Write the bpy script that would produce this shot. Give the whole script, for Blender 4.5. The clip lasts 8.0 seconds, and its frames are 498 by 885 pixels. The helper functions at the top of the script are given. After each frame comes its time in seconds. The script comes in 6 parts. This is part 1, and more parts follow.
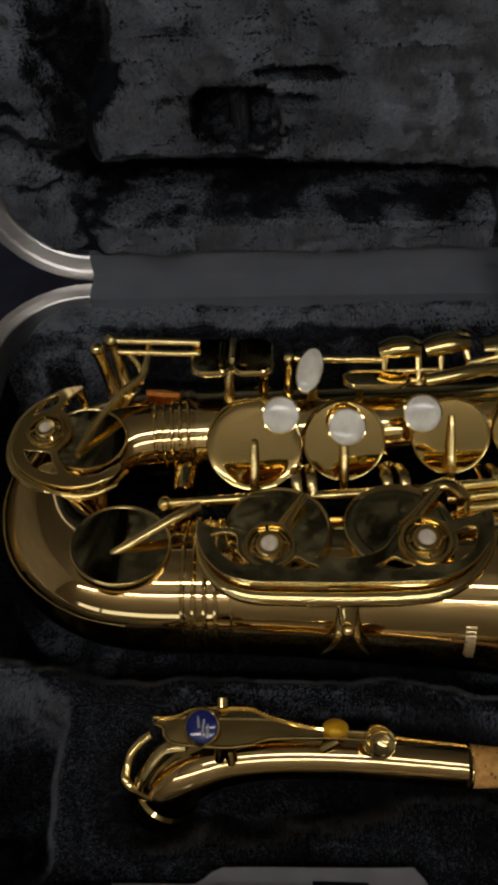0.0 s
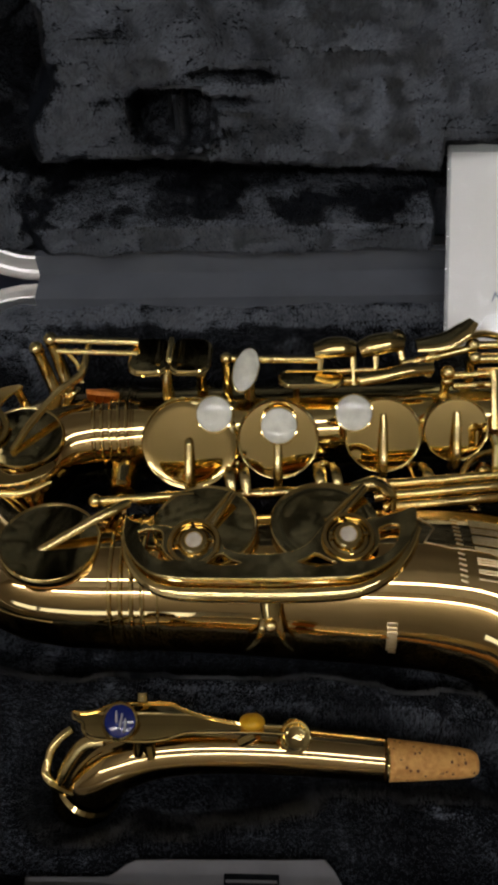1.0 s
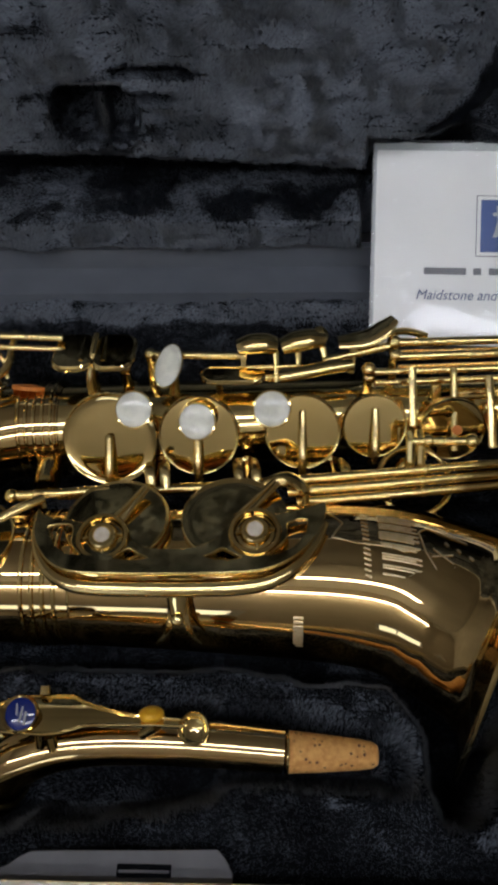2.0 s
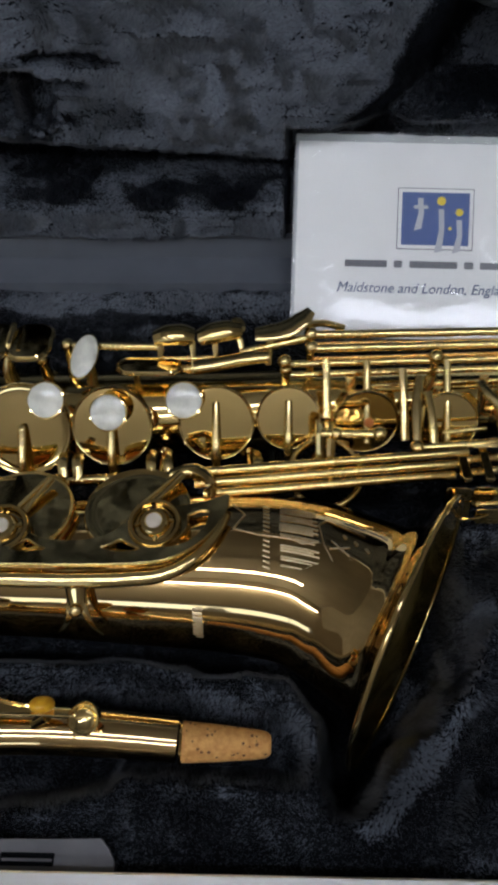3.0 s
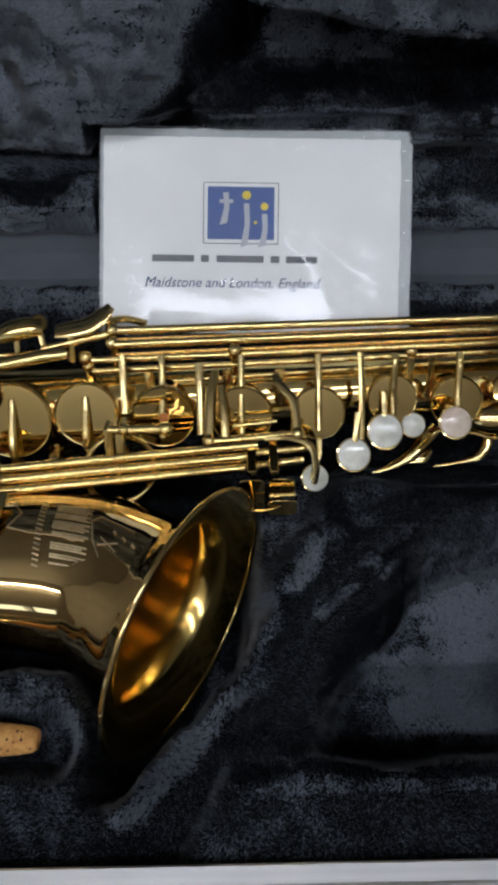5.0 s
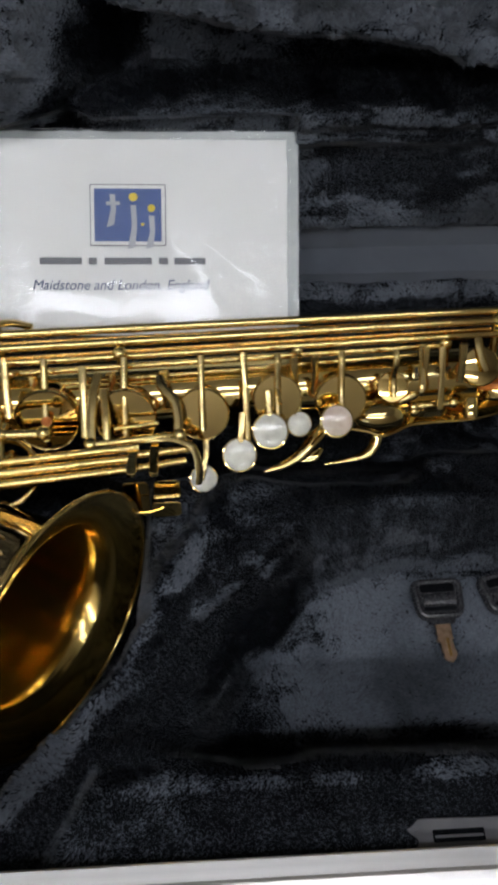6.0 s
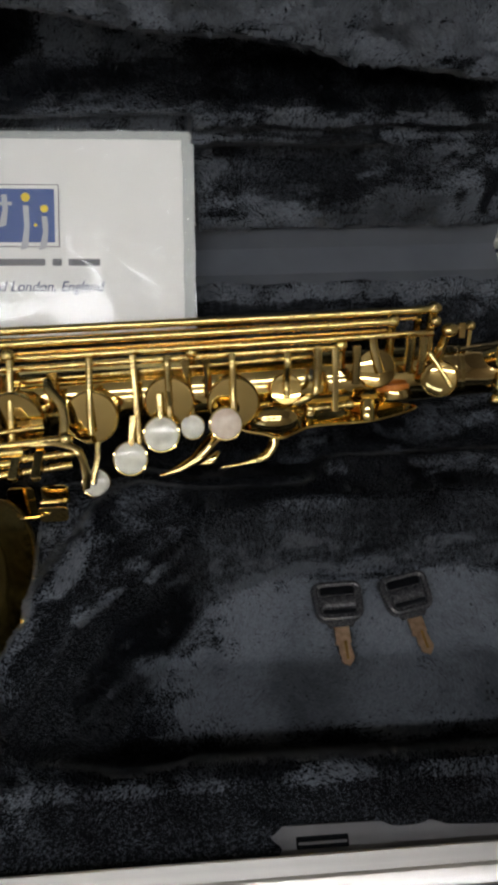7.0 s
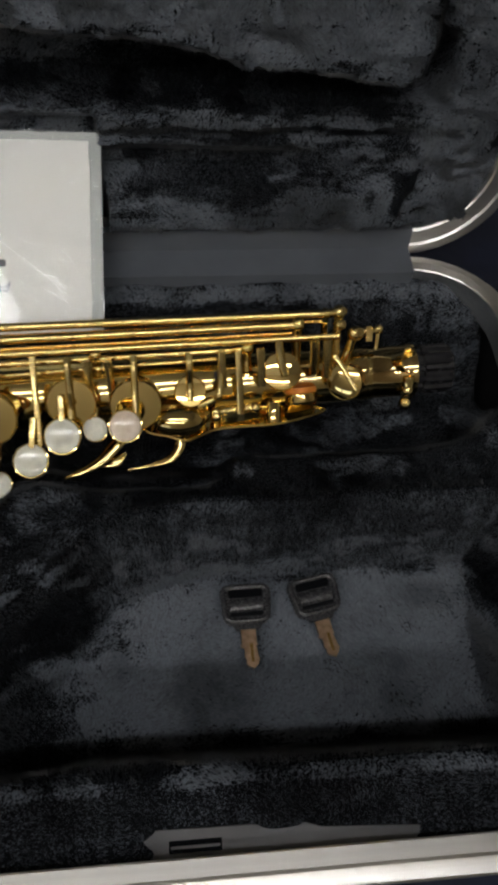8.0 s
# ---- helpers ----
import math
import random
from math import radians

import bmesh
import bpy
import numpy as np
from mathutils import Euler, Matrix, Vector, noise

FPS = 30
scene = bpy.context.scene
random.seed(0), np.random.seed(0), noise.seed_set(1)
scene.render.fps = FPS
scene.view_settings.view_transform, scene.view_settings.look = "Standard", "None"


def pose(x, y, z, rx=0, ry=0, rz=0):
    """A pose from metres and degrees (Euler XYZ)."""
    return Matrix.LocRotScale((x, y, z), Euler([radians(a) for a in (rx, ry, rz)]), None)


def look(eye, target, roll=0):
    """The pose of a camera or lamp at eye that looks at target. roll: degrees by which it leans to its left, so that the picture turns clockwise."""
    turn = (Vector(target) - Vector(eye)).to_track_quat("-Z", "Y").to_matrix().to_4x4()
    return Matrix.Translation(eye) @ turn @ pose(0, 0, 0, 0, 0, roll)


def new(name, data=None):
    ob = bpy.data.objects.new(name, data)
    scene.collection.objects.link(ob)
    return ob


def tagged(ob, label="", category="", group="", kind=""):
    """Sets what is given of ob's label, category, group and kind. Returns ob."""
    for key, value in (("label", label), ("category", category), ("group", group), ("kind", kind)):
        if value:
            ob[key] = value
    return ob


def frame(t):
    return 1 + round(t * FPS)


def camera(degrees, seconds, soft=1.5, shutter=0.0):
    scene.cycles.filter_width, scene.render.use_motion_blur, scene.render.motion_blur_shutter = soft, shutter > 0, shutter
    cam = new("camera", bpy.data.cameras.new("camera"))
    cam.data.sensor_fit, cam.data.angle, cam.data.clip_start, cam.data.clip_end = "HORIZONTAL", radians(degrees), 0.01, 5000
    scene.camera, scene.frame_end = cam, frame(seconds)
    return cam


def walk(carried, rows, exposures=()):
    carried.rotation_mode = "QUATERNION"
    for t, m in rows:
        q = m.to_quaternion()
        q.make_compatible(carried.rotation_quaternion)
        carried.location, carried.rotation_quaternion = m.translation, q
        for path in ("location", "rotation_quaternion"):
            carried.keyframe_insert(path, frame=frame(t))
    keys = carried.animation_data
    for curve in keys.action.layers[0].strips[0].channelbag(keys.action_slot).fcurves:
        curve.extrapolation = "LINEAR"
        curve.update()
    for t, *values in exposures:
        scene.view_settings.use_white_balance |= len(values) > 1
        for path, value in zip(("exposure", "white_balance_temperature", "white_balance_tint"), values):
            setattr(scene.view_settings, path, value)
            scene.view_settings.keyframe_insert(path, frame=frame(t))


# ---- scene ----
cam = camera(38.88, 8.0, soft=4.0)
PATH = [
    (0, (0.0769, 0.0512, 0.4345), (-0.0341, 1.1722, -1.2181), -5.02),
    (0.5, (0.0913, 0.0498, 0.4344), (-0.0166, 1.1755, -1.2152), -4.75),
    (1, (0.1031, 0.0481, 0.4346), (0.0163, 1.1788, -1.2128), -3.79),
    (1.5, (0.1186, 0.0473, 0.4355), (0.0451, 1.1751, -1.2146), -3.22),
    (3, (0.1729, 0.0488, 0.4354), (0.1292, 1.1453, -1.2366), -1.53),
    (3.5, (0.1909, 0.0498, 0.4364), (0.1595, 1.1301, -1.2465), -0.96),
    (4, (0.2105, 0.0505, 0.4368), (0.1931, 1.1208, -1.2526), -0.59),
    (4.5, (0.2318, 0.0506, 0.4377), (0.2369, 1.1194, -1.2528), 0.03),
    (6, (0.3010, 0.0503, 0.4419), (0.3761, 1.1048, -1.2559), 1.54),
    (6.5, (0.3203, 0.0502, 0.4407), (0.4296, 1.1062, -1.2543), 2.81),
    (7, (0.3442, 0.0510, 0.4410), (0.4678, 1.1017, -1.2562), 3.44),
    (7.5, (0.3631, 0.0497, 0.4412), (0.5228, 1.1019, -1.2521), 5.10),
    (8, (0.3822, 0.0492, 0.4426), (0.5535, 1.0989, -1.2512), 5.76),
]
EXPOSURES = [(0.0, -0.13, 6950, 15), (1.0, 0.17, 6650, 15), (2.0, 0.34, 6080, 15), (4.5, 0.42, 5800, 14), (6.5, 0.59, 6370, 13), (8.0, 0.39, 6800, 11)]
walk(cam, [(t, look(eye, target, roll)) for t, eye, target, roll in PATH], EXPOSURES)

# ---- world and large lights ----
world = bpy.data.worlds.new("room_air")
scene.world = world
world.use_nodes = True
world.node_tree.nodes["Background"].inputs["Color"].default_value = (0.6, 0.7, 0.9, 1)
world.node_tree.nodes["Background"].inputs["Strength"].default_value = 0.02
LAMP_POWER = 13.5
WALL_LAMP_POWER = 17.0
WINDOW_POWER = 1.6
LAMP_COLOUR = (0.965, 0.985, 1.0)

TABLE_Z = 0.068
ROOM = (-1.6, 2.1, -0.86, 1.5, -0.68, 1.75)


# ---- materials ----
def material(name, colour, rough=0.5, metal=0.0, **more):
    m = bpy.data.materials.new(name)
    m.use_nodes = True
    b = m.node_tree.nodes["Principled BSDF"]
    b.inputs["Base Color"].default_value = (*colour, 1)
    b.inputs["Roughness"].default_value = rough
    b.inputs["Metallic"].default_value = metal
    for key, value in more.items():
        b.inputs[key.replace("_", " ")].default_value = value
    return m


def nodes_of(m):
    t = m.node_tree
    return t, t.nodes["Principled BSDF"]


def add_noise(m, scale, stretch=(1, 1, 1), detail=4.0, source="Object"):
    t, b = nodes_of(m)
    co = t.nodes.new("ShaderNodeTexCoord")
    mp = t.nodes.new("ShaderNodeMapping")
    mp.inputs["Scale"].default_value = stretch
    n = t.nodes.new("ShaderNodeTexNoise")
    n.inputs["Scale"].default_value = scale
    n.inputs["Detail"].default_value = detail
    t.links.new(co.outputs[source], mp.inputs["Vector"])
    t.links.new(mp.outputs["Vector"], n.inputs["Vector"])
    return n


def ramp_of(m, socket, stops):
    t, b = nodes_of(m)
    r = t.nodes.new("ShaderNodeValToRGB")
    e = r.color_ramp.elements
    while len(e) < len(stops):
        e.new(0.5)
    for at, (pos, c) in zip(e, stops):
        at.position, at.color = pos, (*c, 1)
    t.links.new(socket, r.inputs["Fac"])
    return r.outputs["Color"]


def bump(m, socket, strength, distance):
    t, b = nodes_of(m)
    n = t.nodes.new("ShaderNodeBump")
    n.inputs["Strength"].default_value = strength
    n.inputs["Distance"].default_value = distance
    t.links.new(socket, n.inputs["Height"])
    if b.inputs["Normal"].is_linked:
        t.links.new(b.inputs["Normal"].links[0].from_socket, n.inputs["Normal"])
    t.links.new(n.outputs["Normal"], b.inputs["Normal"])


def vary(m, scale, c0, c1, rough=None, stretch=(1, 1, 1), lo=0.35, hi=0.65, relief=None):
    """Two colours by noise, a change of roughness, and fine relief."""
    t, b = nodes_of(m)
    n = add_noise(m, scale, stretch)
    t.links.new(ramp_of(m, n.outputs["Fac"], [(lo, c0), (hi, c1)]), b.inputs["Base Color"])
    if rough:
        n2 = add_noise(m, scale * 3.1, stretch)
        r = t.nodes.new("ShaderNodeMapRange")
        r.inputs["To Min"].default_value, r.inputs["To Max"].default_value = rough
        t.links.new(n2.outputs["Fac"], r.inputs["Value"])
        t.links.new(r.outputs["Result"], b.inputs["Roughness"])
    if relief:
        n3 = add_noise(m, relief[0], stretch, 2.0)
        bump(m, n3.outputs["Fac"], relief[1], relief[2])
    return m


GOLD = vary(material("gold_lacquer", (0.80, 0.56, 0.22), 0.1, 1.0), 18, (0.78, 0.59, 0.24), (0.84, 0.655, 0.295), (0.03, 0.065))
GOLD_BODY = vary(material("gold_lacquer_body", (0.9, 0.72, 0.34), 0.24, 1.0), 26, (0.78, 0.60, 0.245), (0.84, 0.66, 0.295), (0.07, 0.12))
GOLD_BELL = vary(material("gold_lacquer_bell", (0.9, 0.72, 0.34), 0.14, 1.0), 24, (0.68, 0.49, 0.21), (0.74, 0.545, 0.26), (0.02, 0.05))
BUMPER_FELT = vary(material("cream_bumper_felt", (0.75, 0.66, 0.5), 0.8), 300, (0.68, 0.58, 0.42), (0.8, 0.72, 0.58), (0.7, 0.9))
GOLD_DEEP = vary(material("gold_lacquer_inside", (0.8, 0.5, 0.16), 0.16, 1.0), 22, (0.72, 0.43, 0.13), (0.8, 0.52, 0.18), (0.12, 0.24))
# same lacquer, brighter and more amber: inner reflections put into its colour
GOLD_IN = vary(material("gold_lacquer_bore_lit", (0.85, 0.68, 0.3), 0.2, 1.0), 22, (0.90, 0.64, 0.19), (0.95, 0.71, 0.25), (0.13, 0.18))
GOLD_SATIN = vary(material("gold_lacquer_satin", (0.9, 0.72, 0.34), 0.28, 1.0), 40, (0.79, 0.61, 0.255), (0.85, 0.67, 0.305), (0.18, 0.28))
ENGRAVED = vary(material("engraved_brass", (0.8, 0.66, 0.38), 0.42, 1.0), 400, (0.72, 0.57, 0.31), (0.84, 0.69, 0.42), (0.35, 0.5))
STEEL = material("steel_spring", (0.55, 0.56, 0.6), 0.25, 1.0)
PEARL = vary(material("mother_of_pearl", (0.78, 0.77, 0.74), 0.18, 0.0, Coat_Weight=0.6), 150, (0.68, 0.68, 0.57), (0.88, 0.88, 0.75), (0.12, 0.3), lo=0.36, hi=0.6)
PEARL_PINK = vary(material("pinkish_pearl", (0.72, 0.62, 0.56), 0.22, 0.0, Coat_Weight=0.5), 220, (0.70, 0.56, 0.42), (0.82, 0.70, 0.56), (0.15, 0.3))
PAD = vary(material("leather_pad", (0.45, 0.16, 0.05), 0.6), 300, (0.60, 0.18, 0.025), (0.76, 0.26, 0.04), (0.5, 0.7), relief=(900, 0.2, 0.0003))
CORK = vary(material("cork", (0.55, 0.34, 0.17), 0.8), 420, (0.60, 0.28, 0.07), (0.78, 0.43, 0.13), (0.7, 0.9), relief=(1500, 0.5, 0.0004))
CORK_PIT = material("cork_pit", (0.16, 0.07, 0.03), 0.9)
YELLOW_FELT = vary(material("amber_bumper", (0.75, 0.42, 0.03), 0.45), 500, (0.78, 0.38, 0.01), (0.88, 0.50, 0.02), (0.35, 0.55))
BLUE_ENAMEL = material("blue_enamel", (0.008, 0.018, 0.14), 0.12, 0.0, Coat_Weight=1.0)
BLACK_PLASTIC = vary(material("black_plastic", (0.012, 0.012, 0.014), 0.28), 200, (0.014, 0.014, 0.016), (0.024, 0.024, 0.027), (0.18, 0.28))
KEY_PLASTIC = vary(material("grey_key_plastic", (0.03, 0.03, 0.034), 0.42), 300, (0.035, 0.036, 0.040), (0.05, 0.05, 0.055), (0.22, 0.32), relief=(2500, 0.08, 0.0002))
KEY_BRASS = vary(material("worn_key_brass", (0.5, 0.3, 0.16), 0.3, 1.0), 260, (0.60, 0.39, 0.25), (0.82, 0.60, 0.42), (0.24, 0.36))
ALUMINIUM = vary(material("satin_aluminium", (0.78, 0.79, 0.8), 0.4, 1.0), 60, (0.76, 0.75, 0.73), (0.84, 0.83, 0.81), (0.30, 0.42), stretch=(0.05, 8, 8), relief=(700, 0.08, 0.0002))
VINYL = vary(material("grey_vinyl", (0.05, 0.052, 0.06), 0.55), 40, (0.108, 0.121, 0.143), (0.128, 0.143, 0.167), (0.36, 0.48), relief=(1400, 0.1, 0.0002))
SHELL = vary(material("black_case_shell", (0.012, 0.012, 0.013), 0.45), 90, (0.01, 0.01, 0.011), (0.016, 0.016, 0.017), (0.4, 0.55), relief=(800, 0.25, 0.0004))
GREY_PLATE = vary(material("grey_catch_plate", (0.13, 0.13, 0.135), 0.55), 60, (0.12, 0.12, 0.126), (0.155, 0.155, 0.162), (0.5, 0.65))
PAPER = vary(material("white_card", (0.78, 0.78, 0.77), 0.6), 25, (0.77, 0.765, 0.725), (0.81, 0.805, 0.765), (0.5, 0.7))
INK = material("dark_grey_ink", (0.07, 0.07, 0.08), 0.6)
INK_SOFT = material("soft_grey_ink", (0.16, 0.16, 0.17), 0.6)
INK_BLUE = material("slate_blue_ink", (0.09, 0.12, 0.22), 0.6)
PRINT_BLUE = material("printed_blue", (0.035, 0.085, 0.27), 0.5)
PRINT_SILVER = material("printed_silver_grey", (0.45, 0.46, 0.48), 0.5)
PRINT_YELLOW = material("printed_yellow", (0.8, 0.6, 0.02), 0.5)
CLOTH = vary(material("navy_table_cloth", (0.012, 0.016, 0.035), 0.85), 30, (0.009, 0.012, 0.028), (0.016, 0.022, 0.05), (0.8, 0.95), relief=(1800, 0.3, 0.0005))
WALL = vary(material("room_wall_paint", (0.58, 0.55, 0.50), 0.75), 4, (0.54, 0.51, 0.46), (0.62, 0.59, 0.54), (0.75, 0.9), relief=(90, 0.05, 0.002))
# unseen wall, its brown set by what the brass should reflect
WALL_DARK = vary(material("brown_reflected_wall", (0.45, 0.395, 0.315), 0.8), 4, (0.42, 0.37, 0.295), (0.48, 0.42, 0.335), (0.75, 0.9), relief=(90, 0.05, 0.002))
# unseen ceiling, darkened in its colour to give dark reflections in the bell
CEILING = vary(material("ceiling_reflected_dark", (0.40, 0.375, 0.335), 0.9), 3, (0.37, 0.345, 0.31), (0.43, 0.405, 0.36), (0.85, 0.95))
FLOOR = vary(material("room_floor", (0.16, 0.1, 0.06), 0.5), 6, (0.12, 0.075, 0.045), (0.2, 0.13, 0.08), (0.4, 0.6), stretch=(1, 8, 1))
HOUSING = material("lamp_housing", (0.5, 0.5, 0.5), 0.5)

MILKY = material("milky_plastic_film", (0.72, 0.75, 0.72), 0.25, 0.0, Transmission_Weight=0.45, IOR=1.35)
FILM = material("clear_plastic_film", (0.96, 0.97, 0.98), 0.035, 0.0, Transmission_Weight=0.95, IOR=1.36)
crease = add_noise(FILM, 34, (1, 1, 1), 2.0)
bump(FILM, ramp_of(FILM, crease.outputs["Fac"], [(0.40, (0, 0, 0)), (0.44, (0.75, 0.75, 0.75)), (0.56, (0.85, 0.85, 0.85)), (0.64, (1, 1, 1))]), 0.05, 0.0012)

# near-black backing stands in for the shade down in the standing pile
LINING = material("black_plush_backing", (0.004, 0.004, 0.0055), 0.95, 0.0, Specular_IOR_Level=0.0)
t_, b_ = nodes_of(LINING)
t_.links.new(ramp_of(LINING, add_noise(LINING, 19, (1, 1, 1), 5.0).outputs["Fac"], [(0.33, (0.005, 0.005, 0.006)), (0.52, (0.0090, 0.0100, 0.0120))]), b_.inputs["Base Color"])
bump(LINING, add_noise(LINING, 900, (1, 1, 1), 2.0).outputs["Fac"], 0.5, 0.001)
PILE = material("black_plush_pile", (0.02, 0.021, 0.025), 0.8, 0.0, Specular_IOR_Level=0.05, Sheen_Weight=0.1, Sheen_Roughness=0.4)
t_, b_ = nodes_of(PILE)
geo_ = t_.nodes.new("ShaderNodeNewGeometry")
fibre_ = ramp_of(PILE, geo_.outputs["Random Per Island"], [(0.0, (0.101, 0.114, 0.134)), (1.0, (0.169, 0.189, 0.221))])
# patchy tone in the colour imitates the light and shade of crushed nap
nap_shade_ = ramp_of(PILE, add_noise(PILE, 19, (1, 1, 1), 5.0).outputs["Fac"], [(0.31, (0.35, 0.35, 0.35)), (0.52, (1, 1, 1))])
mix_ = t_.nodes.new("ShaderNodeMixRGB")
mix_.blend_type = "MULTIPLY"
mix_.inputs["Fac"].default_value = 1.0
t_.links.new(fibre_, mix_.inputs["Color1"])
t_.links.new(nap_shade_, mix_.inputs["Color2"])
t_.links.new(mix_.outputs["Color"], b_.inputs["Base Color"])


def glow(name, colour, strength):
    m = bpy.data.materials.new(name)
    m.use_nodes = True
    t = m.node_tree
    t.nodes.clear()
    e = t.nodes.new("ShaderNodeEmission")
    e.inputs["Color"].default_value, e.inputs["Strength"].default_value = (*colour, 1), strength
    t.links.new(e.outputs["Emission"], t.nodes.new("ShaderNodeOutputMaterial").inputs["Surface"])
    return m


# ---- mesh helpers ----
def mesh_of(name, verts, faces, mat, sharp=38):
    me = bpy.data.meshes.new(name)
    me.from_pydata([tuple(v) for v in verts], [], faces)
    me.materials.append(mat)
    for p in me.polygons:
        p.use_smooth = True
    me.update()
    me.set_sharp_from_angle(angle=radians(sharp))
    return me


def part(name, geo, mat, parent=None, label="", sharp=38):
    """One mesh object under a thing or under a part."""
    ob = new(name, mesh_of(name, geo[0], geo[1], mat, sharp))
    ob.parent = parent
    return tagged(ob, label)


def thing(name, label, category, group="", at=(0, 0, 0)):
    ob = new(name)
    ob.empty_display_size = 0.01
    ob.location = at
    return tagged(ob, label, category, group)


def setting(name, geo, mat, label, category, sharp=38):
    return tagged(part(name, geo, mat, None, "", sharp), label, category, "", "structure")


def join(*geos):
    verts, faces = [], []
    for v, f in geos:
        k = len(verts)
        verts += list(v)
        faces += [tuple(i + k for i in g) for g in f]
    return verts, faces


def frame_of(n, hint=(0, 0, 1)):
    n = Vector(n).normalized()
    h = Vector(hint)
    if abs(n.dot(h.normalized())) > 0.95:
        h = Vector((1, 0, 0))
    a = h.cross(n).normalized()
    return a, n.cross(a).normalized(), n


def curve_through(points, steps=8):
    """Points on a smooth line through the given ones."""
    p = [Vector(q) for q in points]
    p = [2 * p[0] - p[1]] + p + [2 * p[-1] - p[-2]]
    out = []
    for i in range(1, len(p) - 2):
        for s in range(steps):
            u = s / steps
            a, b, c, d = p[i - 1:i + 3]
            out.append(0.5 * (2 * b + (c - a) * u + (2 * a - 5 * b + 4 * c - d) * u * u + (3 * b - a - 3 * c + d) * u ** 3))
    return out + [p[-2]]


def spread(values, count):
    return [float(v) for v in np.interp(np.linspace(0, len(values) - 1, count), range(len(values)), values)]


def sweep(path, radius, seg=12, flat=1.0, hint=(0, 0, 1), caps=True):
    """A tube along a path. radius: one or several; flat: its height over its width, across the hint."""
    p = [Vector(q) for q in path]
    n = len(p)
    r = [radius] * n if not isinstance(radius, (list, tuple)) else (list(radius) if len(radius) == n else spread(radius, n))
    verts, faces = [], []
    side = None
    for i in range(n):
        d = (p[min(i + 1, n - 1)] - p[max(i - 1, 0)]).normalized()
        if side is None:
            side = frame_of(d, hint)[0]
        else:
            side = (side - side.dot(d) * d).normalized()
        up = d.cross(side)
        for k in range(seg):
            a = 2 * math.pi * k / seg
            verts.append(p[i] + r[i] * (math.cos(a) * side + flat * math.sin(a) * up))
    for i in range(n - 1):
        for k in range(seg):
            k2 = (k + 1) % seg
            faces.append((i * seg + k, i * seg + k2, (i + 1) * seg + k2, (i + 1) * seg + k))
    if caps:
        faces.append(tuple(reversed(range(seg))))
        faces.append(tuple((n - 1) * seg + k for k in range(seg)))
    return verts, faces


def rod(p, q, r, seg=10):
    return sweep([p, q], r, seg)


def lathe(profile, centre, axis, seg=24):
    """Turns (radius, height) about an axis through the centre."""
    a, b, n = frame_of(axis)
    c = Vector(centre)
    verts, faces = [], []
    for r, h in profile:
        for k in range(seg):
            w = 2 * math.pi * k / seg
            verts.append(c + h * n + max(r, 1e-6) * (math.cos(w) * a + math.sin(w) * b))
    for i in range(len(profile) - 1):
        for k in range(seg):
            k2 = (k + 1) % seg
            faces.append((i * seg + k, i * seg + k2, (i + 1) * seg + k2, (i + 1) * seg + k))
    return verts, faces


def ball(centre, r, axis=(0, 0, 1), seg=14, tall=1.0):
    return lathe([(r * math.sin(math.pi * i / 8), -tall * r * math.cos(math.pi * i / 8)) for i in range(9)], centre, axis, seg)


def ring(centre, axis, r, thick, seg=32, tube=8, tall=1.0):
    return lathe([(r + thick * math.cos(2 * math.pi * i / tube), tall * thick * math.sin(2 * math.pi * i / tube)) for i in range(tube + 1)], centre, axis, seg)


def plate(outline, origin, right, up, thick, bevel=0.0003):
    """A flat plate with softened edges: an outline in (right, up), thick along right x up."""
    o, a, b = Vector(origin), Vector(right), Vector(up)
    n = a.cross(b).normalized()
    pts = [Vector((x, y)) for x, y in outline]
    if sum(p.x * q.y - q.x * p.y for p, q in zip(pts, pts[1:] + pts[:1])) < 0:
        pts.reverse()
    k = len(pts)
    inner = []
    for i in range(k):
        e0, e1 = (pts[i] - pts[i - 1]).normalized(), (pts[(i + 1) % k] - pts[i]).normalized()
        m = Vector((-(e0.y + e1.y), e0.x + e1.x))
        m = m.normalized() if m.length > 1e-6 else Vector((-e0.y, e0.x))
        inner.append(pts[i] + bevel * m)
    verts = []
    for loop, h in ((inner, 0), (pts, bevel), (pts, thick - bevel), (inner, thick)):
        verts += [o + p.x * a + p.y * b + h * n for p in loop]
    faces = [tuple(reversed(range(k))), tuple(3 * k + i for i in range(k))]
    for j in range(3):
        for i in range(k):
            i2 = (i + 1) % k
            faces.append((j * k + i, j * k + i2, (j + 1) * k + i2, (j + 1) * k + i))
    return verts, faces


def cut_plate(name, outline, holes, place, thick, edge, mat, parent, label=""):
    """A flat plate with holes and rounded edges; place turns its plan into the world."""
    data = bpy.data.curves.new(name, "CURVE")
    data.dimensions, data.fill_mode, data.extrude, data.bevel_depth, data.bevel_resolution = "2D", "BOTH", thick / 2 - edge, edge, 2
    for loop in [outline] + list(holes):
        pts = curve_through([(x, y, 0) for x, y in loop + loop[:1]], 4)[:-1]
        line = data.splines.new("POLY")
        line.points.add(len(pts) - 1)
        for p, q in zip(line.points, pts):
            p.co = (q.x, q.y, 0, 1)
        line.use_cyclic_u = True
    holder = new(name, data)
    bpy.context.view_layer.update()
    me = bpy.data.meshes.new_from_object(holder.evaluated_get(bpy.context.evaluated_depsgraph_get()))
    bpy.data.objects.remove(holder)
    me.transform(place)
    me.materials.clear()
    me.materials.append(mat)
    for p in me.polygons:
        p.use_smooth = True
    me.set_sharp_from_angle(angle=radians(38))
    ob = new(name, me)
    ob.parent = parent
    return tagged(ob, label)


